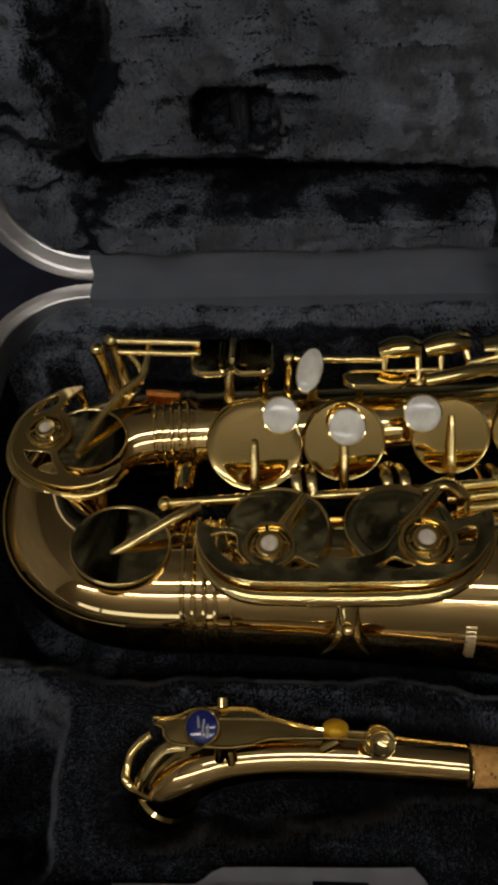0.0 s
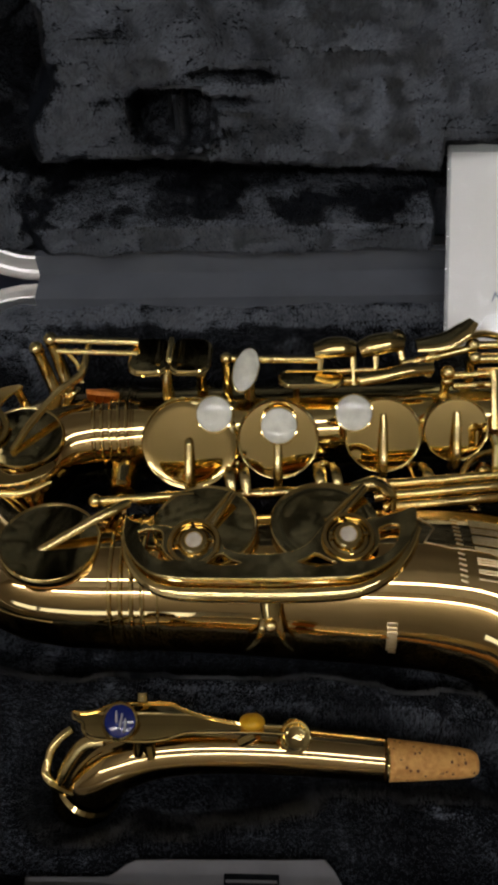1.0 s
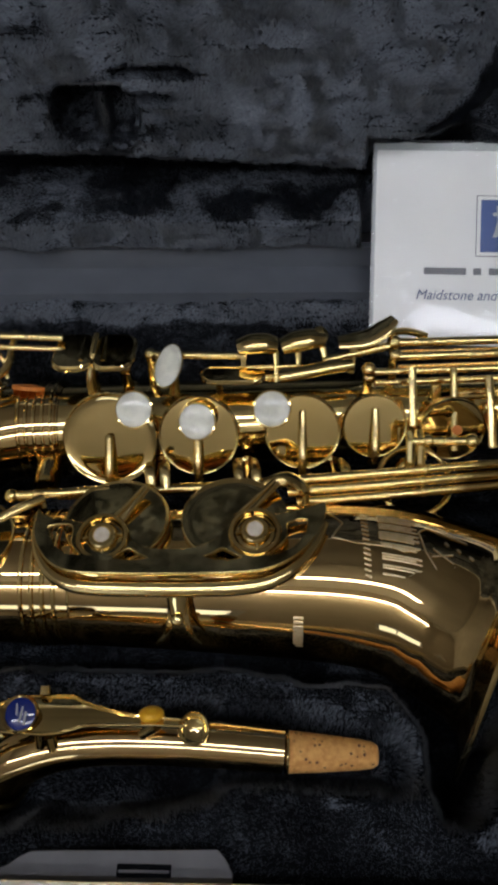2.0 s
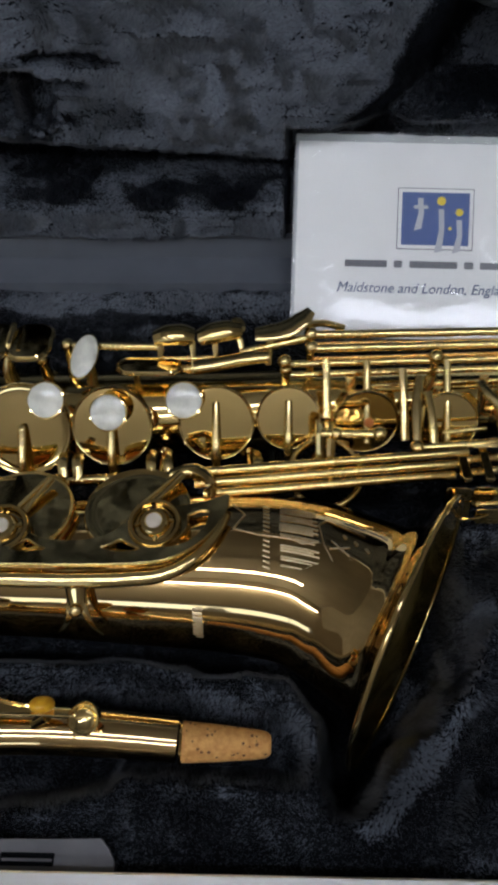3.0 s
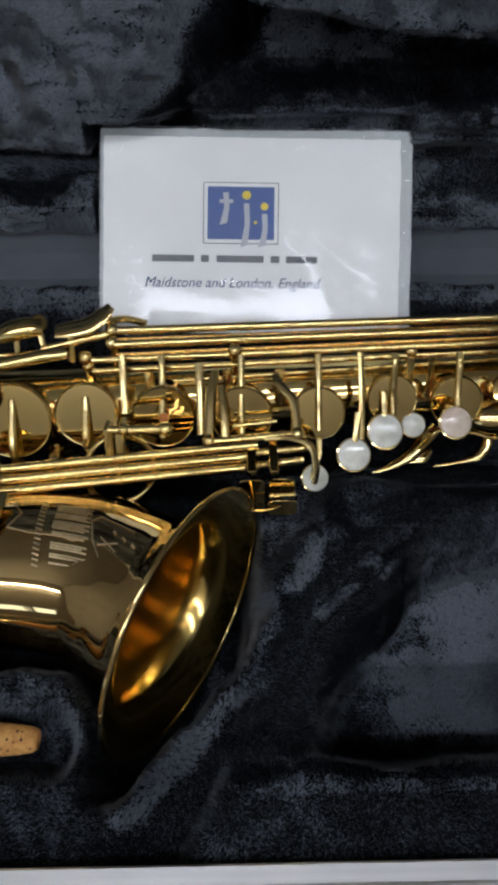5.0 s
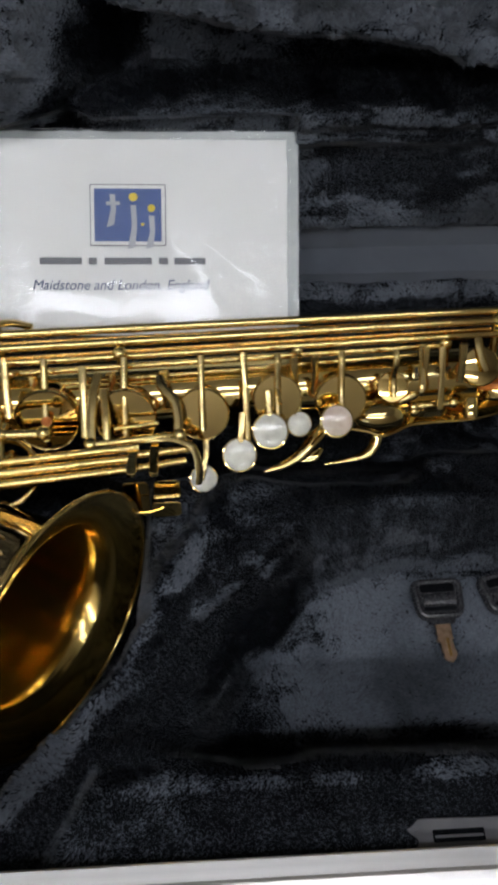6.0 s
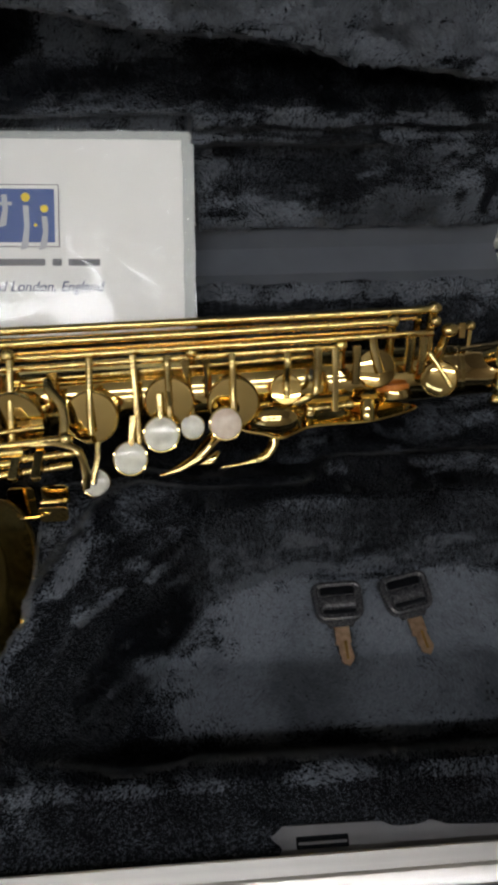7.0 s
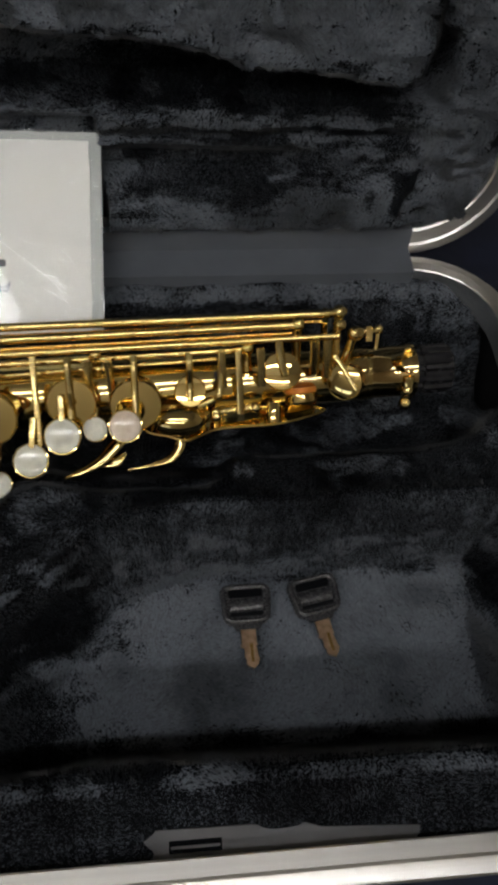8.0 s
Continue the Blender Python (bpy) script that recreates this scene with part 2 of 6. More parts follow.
def rounded(w, h, r, steps=5, cx=0.0, cy=0.0):
    out = []
    for sx, sy, a0 in ((1, 1, 0), (-1, 1, 90), (-1, -1, 180), (1, -1, 270)):
        for i in range(steps + 1):
            a = radians(a0 + 90 * i / steps)
            out.append((cx + sx * (w / 2 - r) + r * math.cos(a), cy + sy * (h / 2 - r) + r * math.sin(a)))
    return out


def box(x0, x1, y0, y1, z0, z1):
    v = [(x, y, z) for z in (z0, z1) for y in (y0, y1) for x in (x0, x1)]
    return v, [(0, 2, 3, 1), (4, 5, 7, 6), (0, 1, 5, 4), (2, 6, 7, 3), (0, 4, 6, 2), (1, 3, 7, 5)]


# ---- the unseen room, added round the table for light and reflections ----
X0, X1, Y0, Y1, Z0, Z1 = ROOM
setting("floor", box(X0, X1, Y0, Y1, Z0 - 0.1, Z0), FLOOR, "brown wooden floor of the room", "floor")
setting("ceiling", box(X0 - 0.1, X1 + 0.1, Y0 - 0.1, Y1 + 0.1, Z1, Z1 + 0.1), CEILING, "unseen grey-brown ceiling, darkened for the reflections in the brass", "ceiling")
# unseen window opening, added as a low source for the second highlight
WX0, WX1, WZ0, WZ1 = -1.00, -0.08, 0.31, 0.51
setting("wall_south", join(box(X0 - 0.1, WX0, Y0 - 0.1, Y0, Z0, Z1), box(WX1, X1 + 0.1, Y0 - 0.1, Y0, Z0, Z1), box(WX0, WX1, Y0 - 0.1, Y0, Z0, WZ0), box(WX0, WX1, Y0 - 0.1, Y0, WZ1, Z1)), WALL_DARK, "unseen brown wall, toned for reflections, with an added window", "wall")
window = tagged(new("added_window_1"), "unseen white-framed window, added to give a low pale light", "window", "", "structure")
for x0, x1, z0, z1 in ((WX0, WX1, WZ0, WZ0 + 0.03), (WX0, WX1, WZ1 - 0.03, WZ1), (WX0, WX0 + 0.03, WZ0 + 0.03, WZ1 - 0.03), (WX1 - 0.03, WX1, WZ0 + 0.03, WZ1 - 0.03), (-0.55, -0.53, WZ0 + 0.03, WZ1 - 0.03)):
    part("window_frame", box(x0, x1, Y0 - 0.06, Y0 - 0.02, z0, z1), HOUSING, window)
# glowing sheet behind the opening, added as fill light
setting("backdrop", box(WX0 - 0.2, WX1 + 0.2, Y0 - 0.16, Y0 - 0.15, WZ0 - 0.15, WZ1 + 0.15), glow("window_fill_glow", (0.86, 0.94, 1.0), WINDOW_POWER), "added pale glow behind the window opening", "backdrop")
setting("wall_north", box(X0 - 0.1, X1 + 0.1, Y1, Y1 + 0.1, Z0, Z1), WALL, "unseen plain grey-brown wall, added to close the room", "wall")
setting("wall_west", box(X0 - 0.1, X0, Y0, Y1, Z0, Z1), WALL, "unseen plain grey-brown wall, added to close the room", "wall")
setting("wall_east", box(X1, X1 + 0.1, Y0, Y1, Z0, Z1), WALL, "unseen plain grey-brown wall, added to close the room", "wall")

TUBE = glow("lamp_tube_light", LAMP_COLOUR, LAMP_POWER)


def ceiling_light(x, y, length, width):
    """An unseen, added light hung from two cords, glowing downwards."""
    lamp = thing("ceiling_light", "hung white ceiling light, unseen and added, with a glowing diffuser", "lamp", "ceiling lights", (x, y, Z1))
    part("housing", box(-length / 2, length / 2, -width / 2, width / 2, -0.268, -0.262), HOUSING, lamp)
    part("diffuser", box(-length / 2, length / 2, -width / 2, width / 2, -0.280, -0.270), TUBE, lamp, "glowing white diffuser")
    for side in (-0.4, 0.4):
        part("cord", rod((side * length, 0, -0.262), (side * length, 0, 0.0), 0.002, 6), HOUSING, lamp)


# not a known lamp; added to light the plush from above
ceiling_light(0.20, -0.32, 1.40, 0.055)

wall_lamp = thing("wall_light", "long slim white tube light on two wall arms", "lamp", "", (-0.15, Y0, 1.24))
for x in (-0.8, 0.8):
    part("bracket", rod((x, 0.001, 0), (x, 0.056, 0), 0.008, 10), HOUSING, wall_lamp)
part("tube", rod((-1.0, 0.088, 0), (1.0, 0.088, 0), 0.015, 20), glow("wall_lamp_light", LAMP_COLOUR, WALL_LAMP_POWER), wall_lamp, "glowing white tube")

table = thing("table", "table under a dark navy cloth", "table", "", (0.23, 0.1, TABLE_Z))
part("tabletop", box(-0.75, 0.75, -0.45, 0.65, -0.04, -0.004), FLOOR, table)
part("table_cloth", box(-0.76, 0.76, -0.46, 0.66, -0.004, 0.0), CLOTH, table, "dark navy woven cloth")
for sx in (-0.7, 0.7):
    for sy in (-0.4, 0.6):
        part("leg", box(sx - 0.025, sx + 0.025, sy - 0.025, sy + 0.025, Z0 - TABLE_Z, -0.04), FLOOR, table)
# ---- the case ----
CASE_W, CASE_D, CASE_CX, CASE_CY, CASE_R = 0.648, 0.2990, 0.2385, 0.1935, 0.055
HINGE = Vector((0, 0.3462, 0.1690))
LEAN_BACK = radians(8)
LID_UP = Vector((0, math.sin(LEAN_BACK), math.cos(LEAN_BACK)))
LID_IN = Vector((0, math.cos(LEAN_BACK), -math.sin(LEAN_BACK)))


def base_at(x, y, z):
    return Vector((x, y, z))


def lid_at(x, v, w):
    return Vector((x, 0, 0)) + HINGE + v * LID_UP + w * LID_IN


def loops(profile, centre, place, closed=True, fill_last=False):
    """Rounded rectangles, one for each (inset, height), joined into a band."""
    verts, faces = [], []
    count = 4 * 9
    for inset, h in profile:
        for x, y in rounded(CASE_W - 2 * inset, CASE_D - 2 * inset, max(CASE_R - inset, 0.004), 8, *centre):
            verts.append(place(x, y, h))
    rows = len(profile)
    for i in range(rows if closed else rows - 1):
        for k in range(count):
            k2, i2 = (k + 1) % count, (i + 1) % rows
            faces.append((i * count + k, i * count + k2, i2 * count + k2, i2 * count + k))
    if fill_last:
        faces.append(tuple((rows - 1) * count + k for k in range(count)))
    return verts, faces


case = thing("instrument_case", "open black hard case lined with black plush, aluminium rims", "case")
RIM = [(0.0, 0.150), (0.0, 0.1632), (0.0008, 0.1641), (0.0056, 0.1643), (0.0062, 0.1648), (0.0064, 0.1655), (0.0070, 0.1660), (0.0124, 0.1660), (0.0130, 0.1654), (0.0130, 0.150)]
BC = (CASE_CX, CASE_CY)
part("base_rim", loops(RIM, BC, base_at), ALUMINIUM, case, "satin aluminium rim")
part("base_shell", loops([(0.012, 0.151), (0.0015, 0.1495), (0.0015, 0.09), (0.006, 0.074), (0.016, TABLE_Z), (0.03, TABLE_Z)], BC, base_at, False, True), SHELL, case)
LC = (CASE_CX, -0.0065 + CASE_D / 2)
part("lid_rim", loops([(0.0, 0.017), (0.0, 0.0008), (0.0008, 0.0), (0.0055, 0.0), (0.006, 0.0006), (0.0066, 0.0012), (0.0140, 0.0012), (0.0150, 0.0022), (0.0150, 0.017)], LC, lid_at), ALUMINIUM, case, "satin aluminium rim")
part("lid_shell", loops([(0.012, 0.016), (0.0015, 0.0165), (0.0015, 0.05), (0.006, 0.066), (0.016, 0.072), (0.03, 0.072)], LC, lid_at, False, True), SHELL, case)
strip = [base_at(0, 0.3262, 0.1560), base_at(0, 0.3270, 0.1666), base_at(0, 0.3350, 0.1676), base_at(0, 0.3415, 0.1675), base_at(0, 0.3450, 0.1680), lid_at(0, 0.0010, -0.0012), lid_at(0, 0.005, -0.0014), lid_at(0, 0.0108, -0.0010), lid_at(0, 0.0116, 0.003)]
part("hinge_strip", ([p + Vector((x, 0, 0)) for x in (-0.0300, 0.5100) for p in strip], [(i, i + 1, i + 1 + len(strip), i + len(strip)) for i in range(len(strip) - 1)]), VINYL, case, "grey vinyl hinge cover strip", 60)


def lattice(x, y, seed):
    """Smooth value noise of two coordinates, 0 to 1."""
    table_ = np.random.RandomState(seed).rand(64, 64)
    x, y = 0.78 * x - 0.62 * y, 0.62 * x + 0.78 * y
    x, y = x + 0.38 * np.sin(1.9 * y + seed), y + 0.38 * np.sin(1.6 * x + 2 * seed)
    i, j = np.floor(x).astype(int), np.floor(y).astype(int)
    u, v = x - i, y - j
    u, v = u * u * (3 - 2 * u), v * v * (3 - 2 * v)
    g = lambda a, b: table_[a % 64, b % 64]
    return (g(i, j) * (1 - u) + g(i + 1, j) * u) * (1 - v) + (g(i, j + 1) * (1 - u) + g(i + 1, j + 1) * u) * v


def inside(x, y, polygon):
    """Signed distance to a polygon, positive within."""
    best = np.full(x.shape, 9.0)
    odd = np.zeros(x.shape, bool)
    for (ax, ay), (bx, by) in zip(polygon, polygon[1:] + polygon[:1]):
        ex, ey = bx - ax, by - ay
        k = np.clip(((x - ax) * ex + (y - ay) * ey) / (ex * ex + ey * ey), 0, 1)
        best = np.minimum(best, np.hypot(x - ax - k * ex, y - ay - k * ey))
        cross = (ay > y) != (by > y)
        odd ^= cross & (x < ex * (y - ay) / (ey if abs(ey) > 1e-9 else 1e-9) + ax)
    return np.where(odd, best, -best)


def near(x, y, a, b, r):
    ex, ey = b[0] - a[0], b[1] - a[1]
    k = np.clip(((x - a[0]) * ex + (y - a[1]) * ey) / (ex * ex + ey * ey), 0, 1)
    return r - np.hypot(x - a[0] - k * ex, y - a[1] - k * ey)


def step(d, soft):
    u = np.clip(0.5 + d / soft, 0, 1)
    return u * u * (3 - 2 * u)


BELL_BED = [(-0.072, 0.285), (-0.072, 0.178), (-0.045, 0.144), (0.006, 0.1345), (0.130, 0.1345), (0.1585, 0.1315), (0.1836, 0.1265), (0.196, 0.114), (0.199, 0.094), (0.2025, 0.081), (0.2103, 0.0835), (0.2319, 0.1068), (0.256, 0.1372), (0.2707, 0.1675), (0.2881, 0.1973), (0.303, 0.213), (0.306, 0.240), (0.300, 0.29)]
TRAY = [(0.288, 0.096), (0.530, 0.0925), (0.534, 0.195), (0.463, 0.196), (0.372, 0.1930), (0.343, 0.1810), (0.316, 0.148), (0.298, 0.124)]
CREST = [(0.212, 0.080), (0.236, 0.1065), (0.260, 0.1370), (0.2747, 0.1675), (0.2925, 0.1973)]


def near_line(x, y, points, r):
    """How far inside a band of half width r round a bent line."""
    return np.max([near(x, y, a, b, r) for a, b in zip(points, points[1:])], axis=0)


def base_height(x, y):
    wob = 0.006 * (lattice(x * 45, y * 45, 3) - 0.5) + 0.0035 * (lattice(x * 130, y * 130, 4) - 0.5)
    h = 0.153 + 0.8 * wob + 0.007 * step(y - 0.318, 0.014)
    h = h - 0.014 * step(near(x, y, (0.345, 0.226), (0.56, 0.224), 0.020), 0.03) - 0.016 * step(near(x, y, (0.312, 0.228), (0.385, 0.229), 0.014), 0.012)
    # the front pad stands a little proud and ends in a slanting seam
    h = h + 0.0055 * step(inside(x, y, [(0.226, 0.04), (0.240, 0.070), (0.249, 0.0855), (0.70, 0.0855), (0.70, 0.04)]), 0.010)
    h = h - 0.005 * step(near_line(x, y, [(0.226, 0.052), (0.239, 0.071), (0.247, 0.087)], 0.0022), 0.004)
    h = h + 0.003 * step(near_line(x, y, CREST, 0.006), 0.010)

    def dig(h, d, floor, soft, calm=1.0):
        k = step(d + (wob if calm > 0.3 else 0.3 * wob), soft)
        return h * (1 - k) + np.minimum(h, floor + calm * wob) * k

    h = dig(h, near(x, y, (-0.02, 0.262), (0.518, 0.273), 0.034), 0.100, 0.022)
    ledge = step(inside(x, y, [(0.264, 0.158), (0.266, 0.218), (0.310, 0.222), (0.285, 0.180), (0.274, 0.158)]) + 0.004, 0.010)
    h = dig(h, inside(x, y, BELL_BED), 0.080 + 0.056 * ledge, 0.016)
    h = dig(h, near(x, y, (0.026, 0.092), (0.105, 0.099), 0.0165), 0.122, 0.014)
    h = dig(h, near(x, y, (0.105, 0.101), (0.180, 0.0995), 0.0115), 0.132, 0.010)
    h = dig(h, inside(x, y, [(-0.075, 0.066), (-0.014, 0.066), (-0.0150, 0.116), (-0.032, 0.122), (-0.075, 0.124)]), 0.096, 0.018)
    slope = [(0.252, 0.100), (0.285, 0.094), (0.33, 0.094), (0.36, 0.150), (0.345, 0.182), (0.318, 0.178), (0.286, 0.150)]
    h = dig(h, inside(x, y, slope), np.clip(0.150 - 1.25 * near_line(x, y, [(0.26, 0.094), (0.289, 0.142), (0.333, 0.181)], 0.0) * -1, 0.090, 0.150), 0.014, 0.6)
    h = dig(h, inside(x, y, TRAY), 0.0865, 0.016, 0.25)
    return h


PAD_LEFT = [(-0.019, 0.060), (-0.015, 0.056), (0.006, 0.0585), (0.062, 0.0565), (0.12, 0.0515), (0.182, 0.0470), (0.225, 0.060), (0.241, 0.076), (0.250, 0.100), (0.258, 0.118), (0.262, 0.4), (-0.002, 0.4), (-0.004, 0.100), (-0.020, 0.078)]
PAD_RIGHT = [(0.255, 0.4), (0.258, 0.124), (0.271, 0.1195), (0.292, 0.1150), (0.323, 0.1110), (0.372, 0.1070), (0.395, 0.1030), (0.413, 0.0970), (0.458, 0.0925), (0.486, 0.0880), (0.497, 0.0940), (0.500, 0.1085), (0.505, 0.4)]


def lid_depth(x, v):
    wob = 0.006 * (lattice(x * 42, v * 55, 11) - 0.5) + 0.003 * (lattice(x * 110, v * 150, 12) - 0.5)
    w = 0.050 + wob
    # a roll low in the right half, and the long lip over the hinge
    roll = step(0.073 - v + wob, 0.010) * step(x - 0.236, 0.02)
    w = w * (1 - roll) + (0.008 + wob + 0.006 * step(0.0035 - np.abs(v - 0.0575), 0.006)) * roll
    dip = step(0.008 - np.abs(v - 0.043), 0.010) * step(x - 0.250, 0.02) * step(0.445 - x, 0.03)
    w = w + 0.014 * dip
    lip = 0.0345 - 0.013 * step(x - 0.300, 0.1) + 0.018 * step(x - 0.425, 0.05)
    k = step(lip - v + 0.6 * wob, 0.010)
    w = w * (1 - k) + (-0.005 + 0.8 * wob) * k
    for polygon, top, lean, soft in ((PAD_LEFT, 0.005, -0.09, 0.013 + 0.030 * step(x - 0.20, 0.04)), (PAD_RIGHT, -0.013, -0.04, 0.012)):
        k = step(inside(x, v, polygon) + wob, soft)
        w = w * (1 - k) + (top + lean * (np.minimum(v, 0.16) - 0.05) + wob) * k
    edge = np.minimum(x + 0.074, 0.550 - x)
    k = step(0.046 - edge + 2 * wob, 0.022)
    w = w * (1 - k) + (0.004 + 1.6 * wob) * k
    gully = np.maximum(near_line(x, v, [(-0.060, 0.071), (-0.040, 0.055), (-0.030, 0.040)], 0.008), near_line(x, v, [(-0.024, 0.125), (-0.010, 0.100), (-0.026, 0.080)], 0.006))
    w = w + 0.013 * step(gully + wob, 0.012)
    for cx, cv, sx, sv, deep in ((0.0535, 0.0815, 0.0195, 0.0135, 0.026), (0.083, 0.1000, 0.018, 0.0030, 0.012), (0.078, 0.0885, 0.013, 0.0030, 0.016)):
        d = 1 - (np.abs(x - cx) ** 3 / sx ** 3 + np.abs(v - cv) ** 3 / sv ** 3) ** (1 / 3)
        w = w + deep * step(d, 0.3)
    bar = 1 - np.maximum(np.abs(x - 0.0545) / 0.0032, np.abs(v - 0.079) / 0.012)
    block = 1 - np.maximum(np.abs(x - 0.0640) / 0.0075, np.abs(v - 0.0785) / 0.009)
    w = w - 0.016 * step(bar, 0.5) - 0.010 * step(block, 0.4)
    card_bed = step(np.minimum(np.minimum(x - 0.1815, 0.3455 - x), 0.070 - v), 0.007)
    w = np.maximum(w, 0.024 * card_bed - 0.05 * (1 - card_bed))
    # tucked in behind the hinge strip
    k = step(0.0128 - v, 0.003)
    return w * (1 - k) + np.maximum(w, 0.004) * k


def lit_lay_base(x, y, fuzz, patch):
    """Where the pile of the base lies over (1, looks lit) and where it stands (0, looks shaded)."""
    # lit crests and shaded slopes are placed by hand through the lay
    k = 0.03 + 0.03 * step(x - 0.23, 0.03) + 0.30 * step(patch - 0.62, 0.16) * (0.15 + 0.85 * step(y - 0.125, 0.03)) * (1 - 0.75 * step(x - 0.26, 0.02) * step(0.20 - y, 0.02))
    floor_ = [(0.317, 0.1065), (0.528, 0.104), (0.530, 0.186), (0.372, 0.187), (0.343, 0.173), (0.309, 0.140)]
    k = k * (1 - 0.8 * step(near_line(x, y, [(0.235, 0.080), (0.27, 0.120), (0.30, 0.165)], 0.016), 0.02))
    k = np.maximum(k, 1.0 * step(inside(x, y, floor_) + 1.5 * fuzz, 0.022))
    k = np.maximum(k, 0.28 * step(near_line(x, y, [(0.296, 0.122), (0.306, 0.140), (0.318, 0.154)], 0.008) + 2.4 * fuzz, 0.008))
    k = np.where(near_line(x, y, [(0.258, 0.100), (0.282, 0.150), (0.312, 0.182)], 0.0125) + 1.5 * fuzz > 0, 0.3 * k, k)
    k = np.maximum(k, (0.58 + 0.20 * step(patch - 0.45, 0.2)) * step(near_line(x, y, CREST, 0.0090) + 0.9 * fuzz, 0.008))
    blot = step(lattice(x * 105, y * 125, 77) + 14 * fuzz - 0.52, 0.22) * step(near_line(x, y, [(0.318, 0.108), (0.322, 0.135), (0.338, 0.160)], 0.013), 0.006)
    k = k * (1 - 0.6 * blot)
    k = np.maximum(k, 0.80 * step(near_line(x, y, CREST, 0.0022) + 0.35 * fuzz, 0.004))
    k = np.maximum(k, 0.24 * step(near_line(x, y, [(0.281, 0.180), (0.304, 0.199), (0.345, 0.204), (0.375, 0.206)], 0.012) + 1.5 * fuzz, 0.018))
    k = np.maximum(k, 0.60 * step(near_line(x, y, [(0.290, 0.148), (0.312, 0.164), (0.345, 0.176), (0.43, 0.181), (0.50, 0.178)], 0.0035) + 1.3 * fuzz, 0.006))
    k = np.maximum(k, (0.48 + 0.15 * step(x - 0.36, 0.08)) * step(near_line(x, y, [(0.250, 0.0835), (0.33, 0.0825), (0.53, 0.0815)], 0.0036) + 0.3 * fuzz, 0.006))
    k = np.maximum(k, 0.40 * step(near_line(x, y, [(0.270, 0.172), (0.282, 0.203)], 0.012) + 1.5 * fuzz, 0.012))
    k = np.maximum(k, 0.14 * step(near_line(x, y, [(0.252, 0.076), (0.275, 0.073)], 0.0060) + 1.5 * fuzz, 0.008))
    k = np.maximum(k, 0.34 * step(near_line(x, y, [(0.0, 0.1285), (0.12, 0.1285), (0.165, 0.124)], 0.0045) + fuzz, 0.008))
    k = np.maximum(k, 0.24 * step(near_line(x, y, [(0.150, 0.117), (0.184, 0.115), (0.192, 0.100), (0.190, 0.088)], 0.0050) + fuzz, 0.008))
    k = np.maximum(k, 0.26 * step(near_line(x, y, [(0.045, 0.080), (0.10, 0.084), (0.17, 0.083)], 0.0030) + 1.6 * fuzz, 0.006))
    k = np.maximum(k, 0.80 * step(y - 0.3165 + 0.5 * fuzz, 0.006))
    k = np.maximum(k, 0.55 * step(near_line(x, y, [(-0.060, 0.225), (-0.055, 0.27), (-0.030, 0.300)], 0.016) + 1.6 * fuzz, 0.016))
    return k


def lit_lay_lid(x, v, fuzz, patch):
    """Where the pile of the lid lies over (1, looks lit) and where it stands (0, looks shaded)."""
    # lit pads and shaded gaps are placed by hand through the lay
    k = 0.12 + 0.45 * step(patch - 0.52, 0.2)
    k = np.maximum(k, (0.80 + 0.20 * step(patch - 0.42, 0.3)) * step(inside(x, v, PAD_LEFT) + fuzz, 0.010 + 0.022 * step(x - 0.20, 0.04)))
    k = np.maximum(k, 0.95 * step(inside(x, v, PAD_RIGHT) + fuzz, 0.008))
    k = np.maximum(k, (0.60 + 0.40 * step(patch - 0.45, 0.25)) * step(0.036 - 0.012 * step(x - 0.30, 0.1) + 0.018 * step(x - 0.425, 0.05) - v + fuzz, 0.008))
    k = np.maximum(k, 0.62 * step(near_line(x, v, [(0.225, 0.070), (0.33, 0.0675), (0.43, 0.064)], 0.0035) + 1.2 * fuzz, 0.006))
    k = np.maximum(k, 0.50 * step(near_line(x, v, [(0.330, 0.052), (0.43, 0.048)], 0.0020) + 1.2 * fuzz, 0.006))
    edge = np.minimum(x + 0.074, 0.550 - x)
    k = np.maximum(k, (0.62 + 0.38 * step(patch - 0.44, 0.2)) * step(0.046 - edge + 2 * fuzz, 0.01))
    # pile stands in the pocket to darken it like shade
    hole = (np.abs((x - 0.0535) / 0.0195) ** 3 + np.abs((v - 0.0815) / 0.0135) ** 3) ** (1 / 3)
    return np.where(hole < 0.95, 0.25 * k, k)


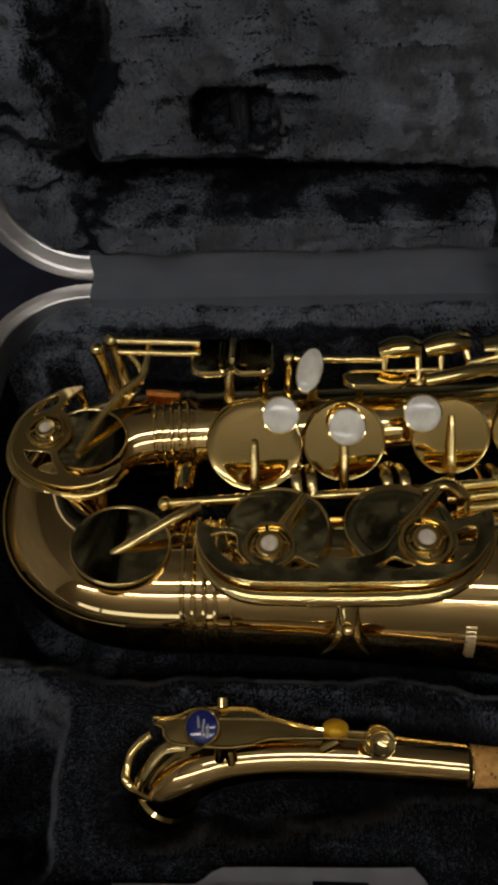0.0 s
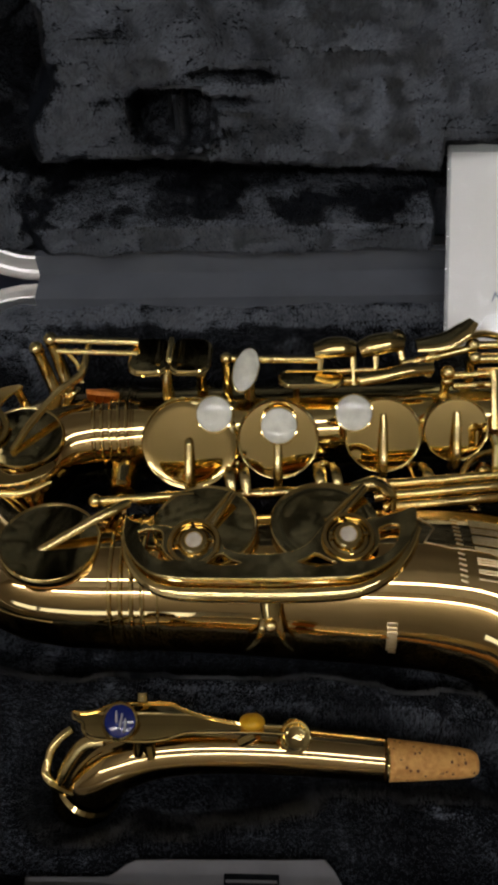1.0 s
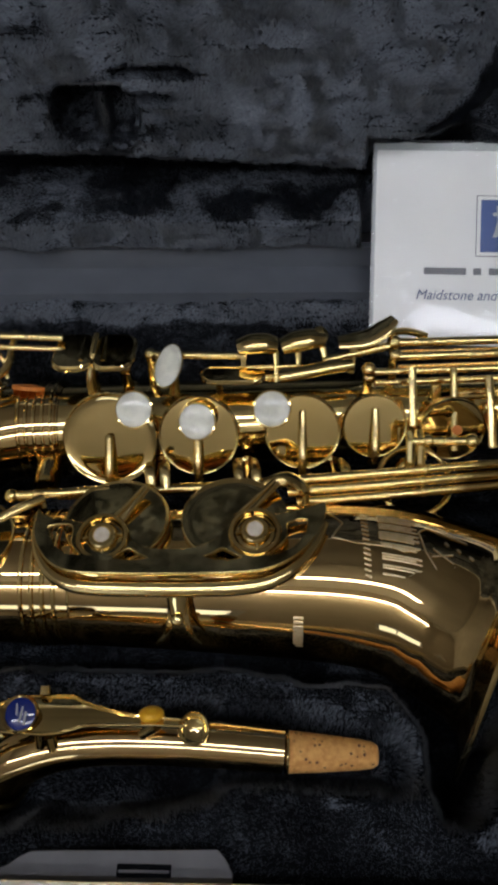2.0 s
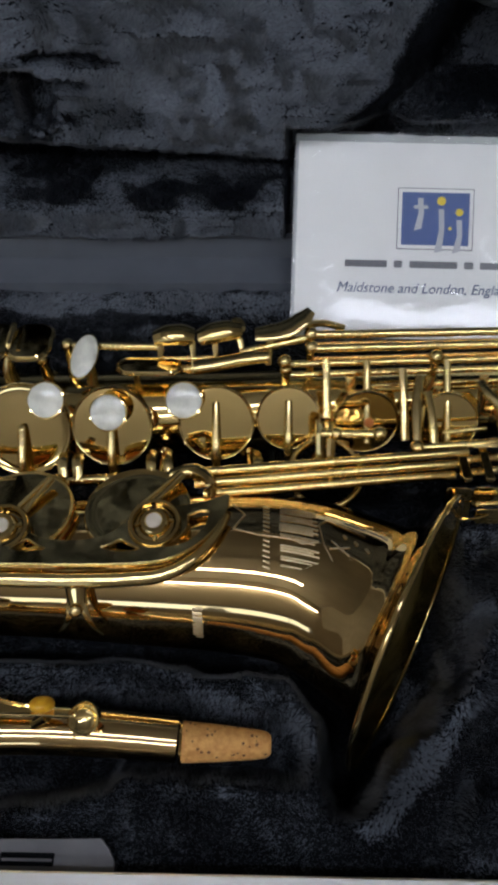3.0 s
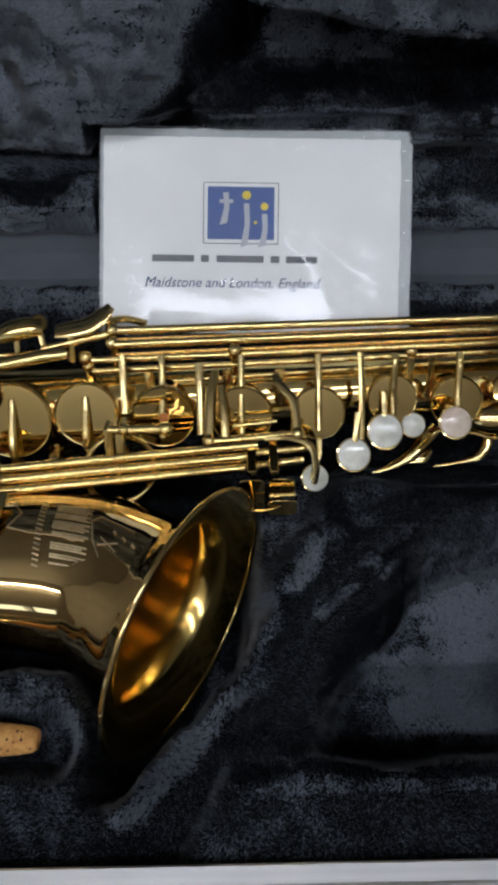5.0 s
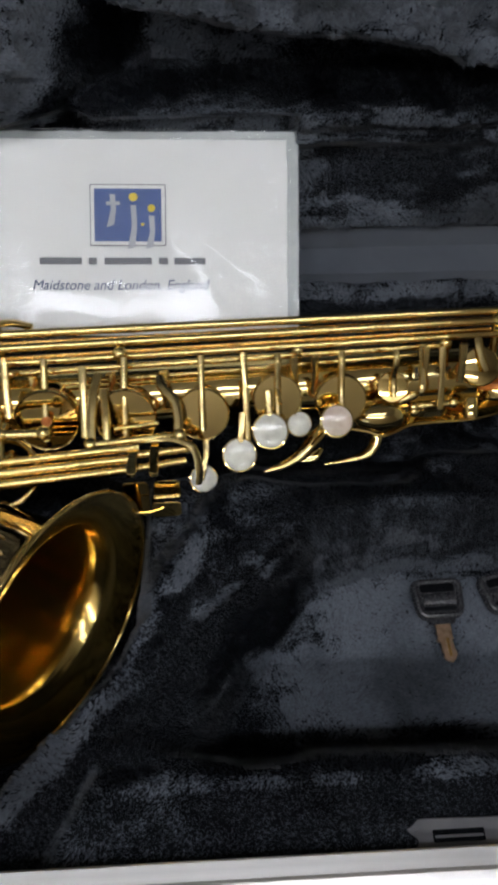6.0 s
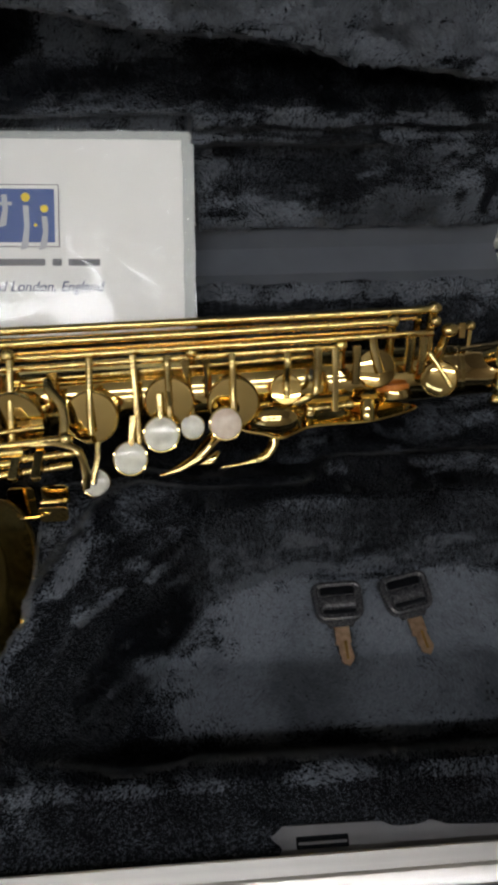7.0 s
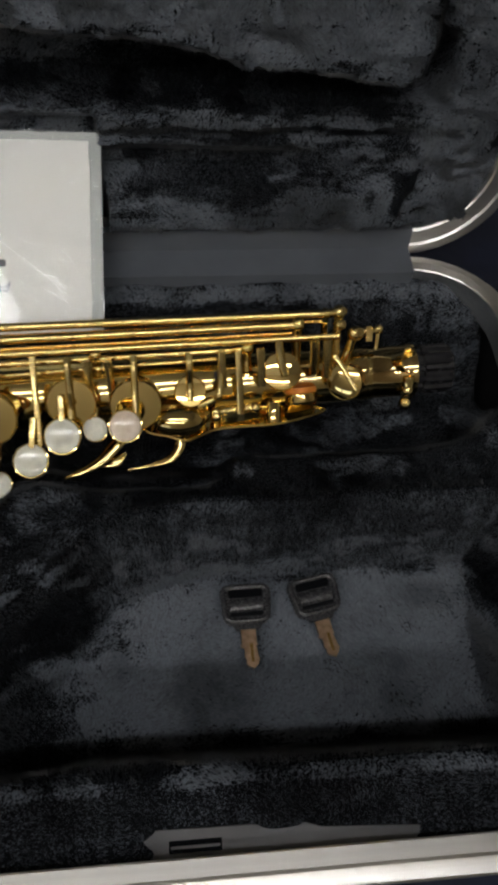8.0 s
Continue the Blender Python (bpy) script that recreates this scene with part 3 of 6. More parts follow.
def sheet(name, field, place, xs, ys, seed, blades, labels, keep):
    """A plush lining over a field of heights, and its pile of short fibres."""
    gx, gy = np.meshgrid(xs, ys)
    h = field(gx, gy)
    n, m = gx.shape
    pts = np.array([place(float(a), float(b), float(c)) for a, b, c in zip(gx.ravel(), gy.ravel(), h.ravel())])
    faces = [(j * m + i, j * m + i + 1, (j + 1) * m + i + 1, (j + 1) * m + i) for j in range(n - 1) for i in range(m - 1) if keep(xs[i], ys[j]) and keep(xs[i + 1], ys[j + 1]) and keep(xs[i], ys[j + 1]) and keep(xs[i + 1], ys[j])]
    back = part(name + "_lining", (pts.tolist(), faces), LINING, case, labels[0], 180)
    f = np.array(faces)
    f_x, f_y = gx.ravel()[f[:, 0]], gy.ravel()[f[:, 0]]
    p00, p10, p11, p01 = (pts[f[:, k]] for k in range(4))
    cross = np.cross(p10 - p00, p01 - p00)
    size = np.linalg.norm(cross, axis=1)
    rs = np.random.RandomState(seed)
    pick = rs.choice(len(f), blades, p=size / size.sum())
    a, b = rs.rand(blades, 1), rs.rand(blades, 1)
    root = (p00[pick] * (1 - a) + p10[pick] * a) * (1 - b) + (p01[pick] * (1 - a) + p11[pick] * a) * b
    nor = cross[pick] / size[pick][:, None]
    if np.dot(nor.mean(axis=0), np.array((0.0, -0.4, 0.9))) < 0:
        nor = -nor
    px, py = root[:, 0], root[:, 1] + root[:, 2]
    turn = 0.9 + 3.2 * (lattice(px * 26, py * 26, seed + 1) - 0.5) + 1.1 * (lattice(px * 90, py * 90, seed + 2) - 0.5)
    ux = np.cross(nor, np.array((0.0, 1.0, 0.02)))
    ux /= np.linalg.norm(ux, axis=1)[:, None] + 1e-9
    uy = np.cross(nor, ux)
    patch = 0.55 * lattice(px * 34 + 9, py * 34, seed + 3) + 0.3 * lattice(px * 75, py * 75, seed + 4) + 0.15 * lattice(px * 190, py * 190, seed + 5)
    qx, qy = f_x[pick], f_y[pick]
    fuzz = 0.008 * (lattice(px * 60, py * 75, seed + 8) - 0.5) + 0.006 * (lattice(px * 160, py * 200, seed + 9) - 0.5)
    laid = lit_lay_base(qx, qy, fuzz, patch) if name == "base" else lit_lay_lid(qx, qy, fuzz, patch)
    level = np.zeros((n - 1, m - 1))
    count = np.zeros((n - 1, m - 1))
    rows, cols = f[:, 0] // m, f[:, 0] % m
    level[rows, cols] = np.abs(cross[:, 2] if name == "base" else cross[:, 1]) / size
    count[rows, cols] = 1
    for axis in (0, 1):
        level, count = (sum(np.roll(a, s, axis) for s in range(-3, 4)) for a in (level, count))
    tuft = 0.6 * lattice(px * 95 + 3, py * 70, seed + 6) + 0.4 * lattice(px * 230, py * 170, seed + 7)
    flat_top = np.clip((level[rows, cols][pick] / np.maximum(count[rows, cols][pick], 1) - 0.72 + (0.30 if name == "base" else 0.12) * (tuft - 0.5)) / 0.26, 0, 1)
    flat_top = np.clip(laid * (0.72 + 0.28 * flat_top if name == "base" else 0.6 + 0.4 * flat_top), 0, 1)
    flat_top *= 1 - (0.35 if name == "base" else 0.2) * step(0.40 - tuft, 0.16) * step(0.55 - patch, 0.3)
    lay = (0.05 + (1.1 + 1.1 * step(patch - 0.50, 0.28)) * flat_top)[:, None]
    way = nor * (0.8 - 0.25 * flat_top[:, None]) + lay * (np.cos(turn)[:, None] * ux + np.sin(turn)[:, None] * uy) + 0.13 * rs.randn(blades, 3)
    way /= np.linalg.norm(way, axis=1)[:, None]
    long_ = (0.0016 + 0.0014 * rs.rand(blades, 1))
    wide = np.cross(way, nor + 0.12 * rs.randn(blades, 3))
    # blades widen in the lit areas and hide the dark backing there
    wide *= (0.00006 + 0.00070 * flat_top[:, None]) / (np.linalg.norm(wide, axis=1)[:, None] + 1e-9)
    root = root + (0.0003 * rs.rand(blades, 1) - 0.0001 - 0.0005 * (1 - flat_top[:, None])) * nor
    verts = np.empty((blades, 3, 3))
    verts[:, 0], verts[:, 1], verts[:, 2] = root - wide, root + wide, root + long_ * way
    me = bpy.data.meshes.new(name + "_plush")
    me.vertices.add(3 * blades)
    me.loops.add(3 * blades)
    me.polygons.add(blades)
    me.vertices.foreach_set("co", verts.ravel())
    me.loops.foreach_set("vertex_index", np.arange(3 * blades))
    me.polygons.foreach_set("loop_start", np.arange(0, 3 * blades, 3))
    me.update(calc_edges=True)
    soft_way = nor + 0.32 * lay * (np.cos(turn)[:, None] * ux + np.sin(turn)[:, None] * uy) + 0.10 * rs.randn(blades, 3)
    soft_way /= np.linalg.norm(soft_way, axis=1)[:, None]
    flip = np.einsum("ij,ij->i", np.cross(verts[:, 1] - verts[:, 0], verts[:, 2] - verts[:, 0]), nor) < 0
    verts[flip, 0], verts[flip, 1] = verts[flip, 1].copy(), verts[flip, 0].copy()
    me.vertices.foreach_set("co", verts.ravel())
    bend = me.attributes.new("custom_normal", "FLOAT_VECTOR", "POINT")
    bend.data.foreach_set("vector", np.repeat(soft_way, 3, axis=0).ravel())
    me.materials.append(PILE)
    pile = new(name + "_plush", me)
    pile.parent = case
    tagged(pile, labels[1], "", "", "stuff")
    return back


def within(place_inset, cx, cy):
    w, h, r = CASE_W / 2 - place_inset, CASE_D / 2 - place_inset, CASE_R - place_inset
    def keep(x, y):
        dx, dy = max(abs(x - cx) - (w - r), 0), max(abs(y - cy) - (h - r), 0)
        return dx * dx + dy * dy <= r * r
    return keep


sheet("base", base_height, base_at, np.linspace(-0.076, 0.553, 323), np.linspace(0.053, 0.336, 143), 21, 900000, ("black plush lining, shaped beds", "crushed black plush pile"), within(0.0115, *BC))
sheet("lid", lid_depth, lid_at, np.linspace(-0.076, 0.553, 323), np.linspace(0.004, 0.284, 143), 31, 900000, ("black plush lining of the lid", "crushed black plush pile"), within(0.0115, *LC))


def catch_plate(outline, slot):
    base = part("catch_plate", plate(outline, (0, 0, 0.1578), (1, 0, 0), (0, 1, 0), 0.0012), GREY_PLATE, case, "grey plastic plate behind the catch")
    # no opening is cut: a near-black plate stands in for its shade
    part("slot", plate(rounded(0.0185, 0.0040, 0.0004, 2), (slot[0], slot[1], 0.1587), (1, 0, 0), (0, 1, 0), 0.0005, 0.0001), LINING, base, "black plate for the shade of the catch slot")
    part("catch_bar", plate(rounded(0.0172, 0.0009, 0.0003, 2), (slot[0], slot[1] - 0.0002, 0.1593), (1, 0, 0), (0, 1, 0), 0.0004, 0.0001), GREY_PLATE, base)


catch_plate([(0.0171, 0.0568), (0.0171, 0.0602), (0.0449, 0.0608), (0.0476, 0.0622), (0.0502, 0.0642), (0.0539, 0.0658), (0.0654, 0.0662), (0.1036, 0.0668), (0.1178, 0.0672), (0.1208, 0.0642), (0.1232, 0.0602), (0.1232, 0.0568)], (0.0933, 0.0605))
catch_plate([(0.3467, 0.0568), (0.3467, 0.0585), (0.3494, 0.0618), (0.3523, 0.0642), (0.3564, 0.0662), (0.3660, 0.0662), (0.3962, 0.0658), (0.4185, 0.0652), (0.4247, 0.0632), (0.4330, 0.0628), (0.4620, 0.0612), (0.4680, 0.0592), (0.4680, 0.0568)], (0.3796, 0.0605))
# ---- the saxophone ----
sax = thing("alto_saxophone", "gold-lacquered alto saxophone lying in its plush bed", "saxophone")


def axis_at(x):
    """Centre and radius of the straight body tube at x."""
    k = (x - 0.0212) / 0.4658
    return Vector((x, 0.2546 + 0.0170 * k, 0.1410 + 0.0089 * k)), 0.0233 - 0.0096 * k


def gold(name, *geos, parent=None, label="", mat=None):
    satin = name in ("key_arm", "key_crank", "key_strut", "pearl_stalk", "key_sleeve")
    tube = name in ("bow", "bell", "ferrule", "receiver", "neck_tube")
    return part(name, join(*geos), mat or (GOLD_SATIN if satin else GOLD_BELL if tube else GOLD), parent or sax, label)


# body tube, bow and bell
gold("body_tube", sweep([axis_at(x)[0] for x in (0.012, 0.11, 0.2, 0.3, 0.4, 0.477)], [axis_at(x)[1] for x in (0.012, 0.11, 0.2, 0.3, 0.4, 0.477)], 48, caps=False), mat=GOLD_BODY)
bow_axis = [axis_at(0.033)[0], axis_at(0.016)[0], (-0.0044, 0.2498, 0.1421), (-0.0199, 0.2371, 0.1433), (-0.0297, 0.2132, 0.1443), (-0.0226, 0.1900, 0.1448), (-0.0051, 0.1768, 0.1447), (0.0148, 0.1731, 0.1441), (0.0494, 0.1731, 0.1435)]
gold("bow", sweep(curve_through(bow_axis, 6), [0.0237, 0.0239, 0.0245, 0.0255, 0.0265, 0.0275, 0.0282, 0.0286, 0.0292], 48, caps=False))
MOUTH, MOUTH_AT = Vector((0.872, -0.473, 0.125)).normalized(), Vector((0.2329, 0.1449, 0.1492))
bell_axis = [(0.0436, 0.1731, 0.1436), (0.0862, 0.1730, 0.1432), (0.1351, 0.1722, 0.1442), (0.1676, 0.1707, 0.1448), (0.1903, 0.1668, 0.1452), (0.2060, 0.1600, 0.1458)] + [tuple(MOUTH_AT - back * MOUTH) for back in (0.0170, 0.0098, 0.0060, 0.0036, 0.0016, 0.0)]
bell_r = [0.0292, 0.0306, 0.0332, 0.0348, 0.0360, 0.0374, 0.0392, 0.0418, 0.0446, 0.0488, 0.0540, 0.0592]
bell_line, bell_radii = curve_through(bell_axis, 6), [p.x for p in curve_through([(r, 0, 0) for r in bell_r], 6)]
bell = gold("bell", sweep(bell_line, bell_radii, 72, caps=False))
gold("bell_throat", sweep(bell_line, [r - 0.0009 for r in bell_radii], 72, caps=False), parent=bell, mat=GOLD_IN, label="gold inside of the bell")
gold("bell_rim", ring(bell_axis[-1], MOUTH, 0.0589, 0.0012, 72, 10), parent=bell)

seam_line = []
for p, r in zip(curve_through(bow_axis, 6)[9:-6], spread([0.0237, 0.0239, 0.0245, 0.0255, 0.0265, 0.0275, 0.0282, 0.0286, 0.0292], 49)[9:-6]):
    out = Vector((p.x - 0.022, p.y - 0.214, 0)).normalized()
    seam_line.append(p + r * (math.cos(radians(30)) * out + math.sin(radians(30)) * Vector((0, 0, 1))))
gold("bow_seam", sweep(seam_line, 0.0007, 8))

# rings of the two ferrules
for x in (0.0136, 0.0176, 0.0216, 0.0256, 0.0296):
    c, r = axis_at(x)
    gold("ferrule_ring", ring(c, (1, 0.04, 0.02), 0.0246, 0.0008, 48, 8, 1.2))
gold("ferrule", sweep([axis_at(0.0116)[0], axis_at(0.0316)[0]], 0.0246, 48))
for x in (0.0340, 0.0385, 0.0430, 0.0475):
    gold("ferrule_ring", ring((x, 0.1731, 0.1436), (1, 0, 0), 0.0294, 0.0008, 48, 8, 1.2))
# the short ribbed brace between the body and the bow
gold("bow_brace", lathe([(0.0062, 0.0)] + [(0.0062 + 0.0004 * (i % 2), 0.0016 * i) for i in range(1, 9)] + [(0.0062, 0.0144)], (0.0275, 0.2330, 0.1440), (0, -0.995, 0.05), 24), mat=GOLD_BODY)
gold("ferrule_seam", ring((0.0537, 0.1731, 0.1435), (1, 0, 0), 0.0296, 0.0005, 48, 6))


def key_cup(centre, normal, r, deep=0.0075, dome=0.0009, name="key_cup"):
    """A key cup with a turned edge, its leather pad, and the tone hole below it."""
    n = Vector(normal).normalized()
    c = Vector(centre)
    cup = gold(name, lathe([(0.0, dome), (0.25 * r, 0.94 * dome), (0.5 * r, 0.75 * dome), (0.75 * r, 0.44 * dome), (0.93 * r, 0.0), (0.955 * r, 0.0004), (0.975 * r, 0.0005), (0.995 * r, 0.0001), (1.005 * r, -0.0012), (r, -0.0035), (0.97 * r, -0.0046), (0.90 * r, -0.0046)], c, n, 48))
    part("pad", lathe([(0.93 * r, -0.0044), (0.94 * r, -0.0062), (0.0, -0.0064)], c, n, 36), PAD, cup, "brown leather pad")
    gold("tone_hole", lathe([(0.84 * r, -0.0068), (0.87 * r, -0.0072), (0.85 * r, -0.0080), (0.85 * r, -0.0085 - deep)], c, n, 36))
    return cup


def pearl(centre, normal, r, parent=None, mat=None, tall=1.0, label="white pearl touch"):
    """A domed pearl in its brass holder."""
    n = Vector(normal).normalized()
    c = Vector(centre)
    hold = gold("pearl_holder", lathe([(0.0, -0.0034), (0.75 * r, -0.0034), (1.04 * r, -0.0020), (1.075 * r, -0.0006), (1.05 * r, 0.0001), (0.98 * r, 0.0002)], c, n, 32), parent=parent)
    part("pearl", lathe([(0.985 * r, -0.0004), (0.96 * r, 0.0006), (0.85 * r, 0.0009), (0.55 * r, 0.0012), (0.0, 0.0013)], c, n, 32), mat or PEARL, parent or hold, label)
    return hold


def arm(points, w=0.0020, flat=0.6, parent=None, hint=(0, 0, 1), name="key_arm", taper=0.8):
    path = curve_through(points, 6)
    return gold(name, sweep(path, [w * taper, w, w], 10, flat, hint), parent=parent)


def post(base, top, r=0.0021, head=0.0032):
    b, t = Vector(base), Vector(top)
    d = (t - b).normalized()
    h = (t - b).length
    return gold("post", lathe([(1.9 * r, 0.0), (1.8 * r, 0.0008), (1.15 * r, 0.0016), (r, 0.3 * h), (0.92 * r, 0.85 * h), (1.1 * r, 0.93 * h)], b, d, 16), ball(t, head, d))


def hinge_rod(p, q, r=0.0019, rings=2, mat=None):
    """A hinge tube with its joints."""
    p, q = Vector(p), Vector(q)
    geos = [rod(p, q, r, 14)]
    for i in range(rings):
        k = (i + 0.5) / rings
        geos.append(lathe([(r, -0.0012), (r * 1.16, -0.0008), (r * 1.16, 0.0008), (r, 0.0012)], p.lerp(q, k), q - p, 14))
    return gold("hinge_rod", *geos, mat=mat)


# the lower stack: three cups with pearls, one without
STACK = (0, -0.731, 0.682)
for at, r in (((0.0614, 0.2311, 0.1671), 0.0222), ((0.1023, 0.2333, 0.1669), 0.0190), ((0.1505, 0.2352, 0.1672), 0.0178), ((0.1840, 0.2381, 0.1676), 0.0150)):
    c = Vector(at)
    n = Vector(STACK).normalized()
    down = Vector((0, -n.z, n.y)) * -1
    cup = key_cup(at, n, r, 0.012, 0.0002)
    low = c + Vector((0, -0.8, -0.6)) * (r + 0.004)
    arm([c + 0.0015 * n + Vector((0, 0.8, 0.6)) * 0.55 * r * (0 if r > 0.0185 else 1), c + 0.0022 * n, c + 0.0018 * n - Vector((0, 0.8, 0.6)) * 0.8 * r, low - 0.004 * n, low - 0.010 * n], 0.0021, 0.8, cup, n)
pearl((0.0736, 0.2385, 0.1800), (0, -0.55, 0.83), 0.0082)
pearl((0.1028, 0.2317, 0.1800), (0, -0.58, 0.81), 0.0081)
pearl((0.1364, 0.2386, 0.1803), (0, -0.55, 0.83), 0.0082)
for p in ((0.0737, 0.2384, 0.1772), (0.1029, 0.2316, 0.1772), (0.1365, 0.2385, 0.1775)):
    gold("pearl_stalk", rod(p, Vector(p) + Vector((0, 0.005, -0.010)), 0.0026))
oval_c, oval_n = Vector((0.0872, 0.2650, 0.1793)), Vector((0.10, -0.42, 0.90)).normalized()
oval_up = (Vector((0.26, 0.86, 0.43)) - oval_n * oval_n.dot(Vector((0.26, 0.86, 0.43)))).normalized()
oval_side = oval_up.cross(oval_n)


def squeeze(geo, centre, way, k):
    """Narrows a shape along one direction."""
    return [Vector(v) - way * ((Vector(v) - centre).dot(way) * (1 - k)) for v in geo[0]], geo[1]


oval = gold("pearl_holder", squeeze(lathe([(0.0, -0.0030), (0.0085, -0.0030), (0.0112, -0.0016), (0.0115, 0.0), (0.0108, 0.0003)], oval_c, oval_n, 40), oval_c, oval_side, 0.54))
part("pearl", squeeze(lathe([(0.0109, -0.0004), (0.0106, 0.0006), (0.0094, 0.0010), (0.006, 0.0014), (0.0, 0.0016)], oval_c, oval_n, 40), oval_c, oval_side, 0.53), PEARL, oval, "oval white pearl touch")
hinge_rod((0.0382, 0.2078, 0.1552), (0.2046, 0.2150, 0.1612), 0.0023, 7)
hinge_rod((0.0530, 0.2136, 0.1495), (0.1949, 0.2199, 0.1534), 0.0017, 4)
for x in (0.0822, 0.1243, 0.1653):
    post(Vector((x, 0.2326, 0.1437)), Vector((x, 0.2089, 0.1563)), 0.0024, 0.0032)
for x in (0.0792, 0.0860, 0.1200, 0.1278, 0.1690):
    gold("key_sleeve", sweep(curve_through([(x, 0.2268, 0.1552), (x + 0.001, 0.2183, 0.1608), (x + 0.002, 0.2104, 0.1578)], 5), [0.0022, 0.0026, 0.0024], 10, 0.7))
gold("spring_cradle", ball((0.0808, 0.2048, 0.1639), 0.0040), rod((0.0808, 0.2048, 0.1639), (0.0822, 0.2080, 0.1547), 0.0020))

# low E flat key with its guard on the bow
eb = key_cup((-0.0155, 0.2335, 0.1702), (0.12, 0.10, 1), 0.0186, 0.012, 0.0002)
arm([(-0.0183, 0.2240, 0.1727), (-0.0110, 0.2381, 0.1755), (-0.0020, 0.2537, 0.1764), (0.0079, 0.2654, 0.1768), (0.0095, 0.2760, 0.1788), (0.0094, 0.2870, 0.1786)], 0.0019, 1.2, eb)
eb_guard = cut_plate("key_guard", [(-0.0220, 0.2610), (-0.0310, 0.2585), (-0.0400, 0.2515), (-0.0465, 0.2420), (-0.0485, 0.2300), (-0.0465, 0.2205), (-0.0400, 0.2130), (-0.0305, 0.2080), (-0.0200, 0.2052), (-0.0100, 0.2060), (0.0000, 0.2105), (0.0030, 0.2165), (-0.0005, 0.2150), (-0.0070, 0.2110), (-0.0150, 0.2098), (-0.0210, 0.2130), (-0.0250, 0.2190), (-0.0268, 0.2245), (-0.0230, 0.2310), (-0.0225, 0.2370), (-0.0255, 0.2435), (-0.0290, 0.2475), (-0.0275, 0.2530), (-0.0215, 0.2595)],
    [[(-0.0420, 0.2435), (-0.0390, 0.2515), (-0.0325, 0.2560), (-0.0310, 0.2525), (-0.0335, 0.2480), (-0.0385, 0.2450)], [(-0.0430, 0.2250), (-0.0360, 0.2240), (-0.0300, 0.2230), (-0.0275, 0.2170), (-0.0245, 0.2120), (-0.0310, 0.2125), (-0.0385, 0.2170)]],
    Matrix.Translation((0, 0, 0.1735)), 0.0018, 0.0005, GOLD, sax)
gold("guard_bar", sweep(curve_through([(-0.0300, 0.2590, 0.1725), (-0.0400, 0.2525, 0.1718), (-0.0475, 0.2420, 0.1712), (-0.0497, 0.2300, 0.1708), (-0.0475, 0.2195, 0.1704), (-0.0405, 0.2112, 0.1700), (-0.0305, 0.2060, 0.1696), (-0.0200, 0.2034, 0.1690), (-0.0090, 0.2045, 0.1684), (0.0010, 0.2100, 0.1680)], 6), [0.0010, 0.0018, 0.0024, 0.0026, 0.0026, 0.0026, 0.0026, 0.0024, 0.0020, 0.0012], 14), parent=eb_guard)
for b, r in (((-0.0335, 0.2345, 0.1755), 0.0090),):
    c = Vector(b)
    gold("guard_ring", lathe([(r, -0.003), (r, 0.0), (0.93 * r, 0.0010), (0.82 * r, 0.0010), (0.76 * r, -0.0002), (0.76 * r, -0.003)], c, (0, 0, 1), 40), parent=eb_guard)
    gold("bumper_cap", lathe([(0.74 * r, -0.002), (0.70 * r, -0.0002), (0.60 * r, 0.0004), (0.57 * r, 0.0016), (0.47 * r, 0.0026), (0.34 * r, 0.0027), (0.29 * r, 0.0020), (0.0, 0.0019)], c, (0, 0, 1), 32), parent=eb_guard, label="round bumper cap with cut slots")
    part("bumper_felt", lathe([(0.31 * r, 0.0019), (0.29 * r, 0.0027), (0.0, 0.0030)], c, (0, 0, 1), 20), BUMPER_FELT, eb_guard, "cream felt in the bumper")
    for k in range(4):
        a = radians(90 * k + 12)
        gold("bumper_slot", rod(c + Vector((0.52 * r * math.cos(a), 0.52 * r * math.sin(a), 0.0016)), c + Vector((0.74 * r * math.cos(a), 0.74 * r * math.sin(a), 0.0006)), 0.0006, 6), parent=eb_guard)
for p, q in (((-0.0240, 0.2600, 0.1730), (-0.0210, 0.2560, 0.1560)), ((-0.0120, 0.2060, 0.1690), (-0.0140, 0.2030, 0.1540)), ((-0.0440, 0.2170, 0.1710), (-0.0400, 0.2150, 0.1600))):
    gold("guard_foot", sweep([p, Vector(p).lerp(Vector(q), 0.5), q], [0.0026, 0.0022, 0.0040], 10), parent=eb_guard)

# low C key on the bow
lowc = key_cup((0.0084, 0.1775, 0.1750), (0.13, 0.22, 1), 0.0208, 0.006, 0.0001)
arm([(0.0037, 0.1719, 0.1751), (0.0129, 0.1773, 0.1765), (0.0247, 0.1847, 0.1779), (0.0331, 0.1900, 0.1779), (0.0391, 0.1948, 0.1760)], 0.0022, 0.8, lowc)
hinge_rod((0.0243, 0.1971, 0.1733), (0.0662, 0.2006, 0.1727), 0.0020, 2)
gold("post_ball", ball((0.0242, 0.1971, 0.1733), 0.0032))
post((0.0295, 0.2024, 0.1534), (0.0278, 0.1976, 0.1721), 0.0022, 0.0026)

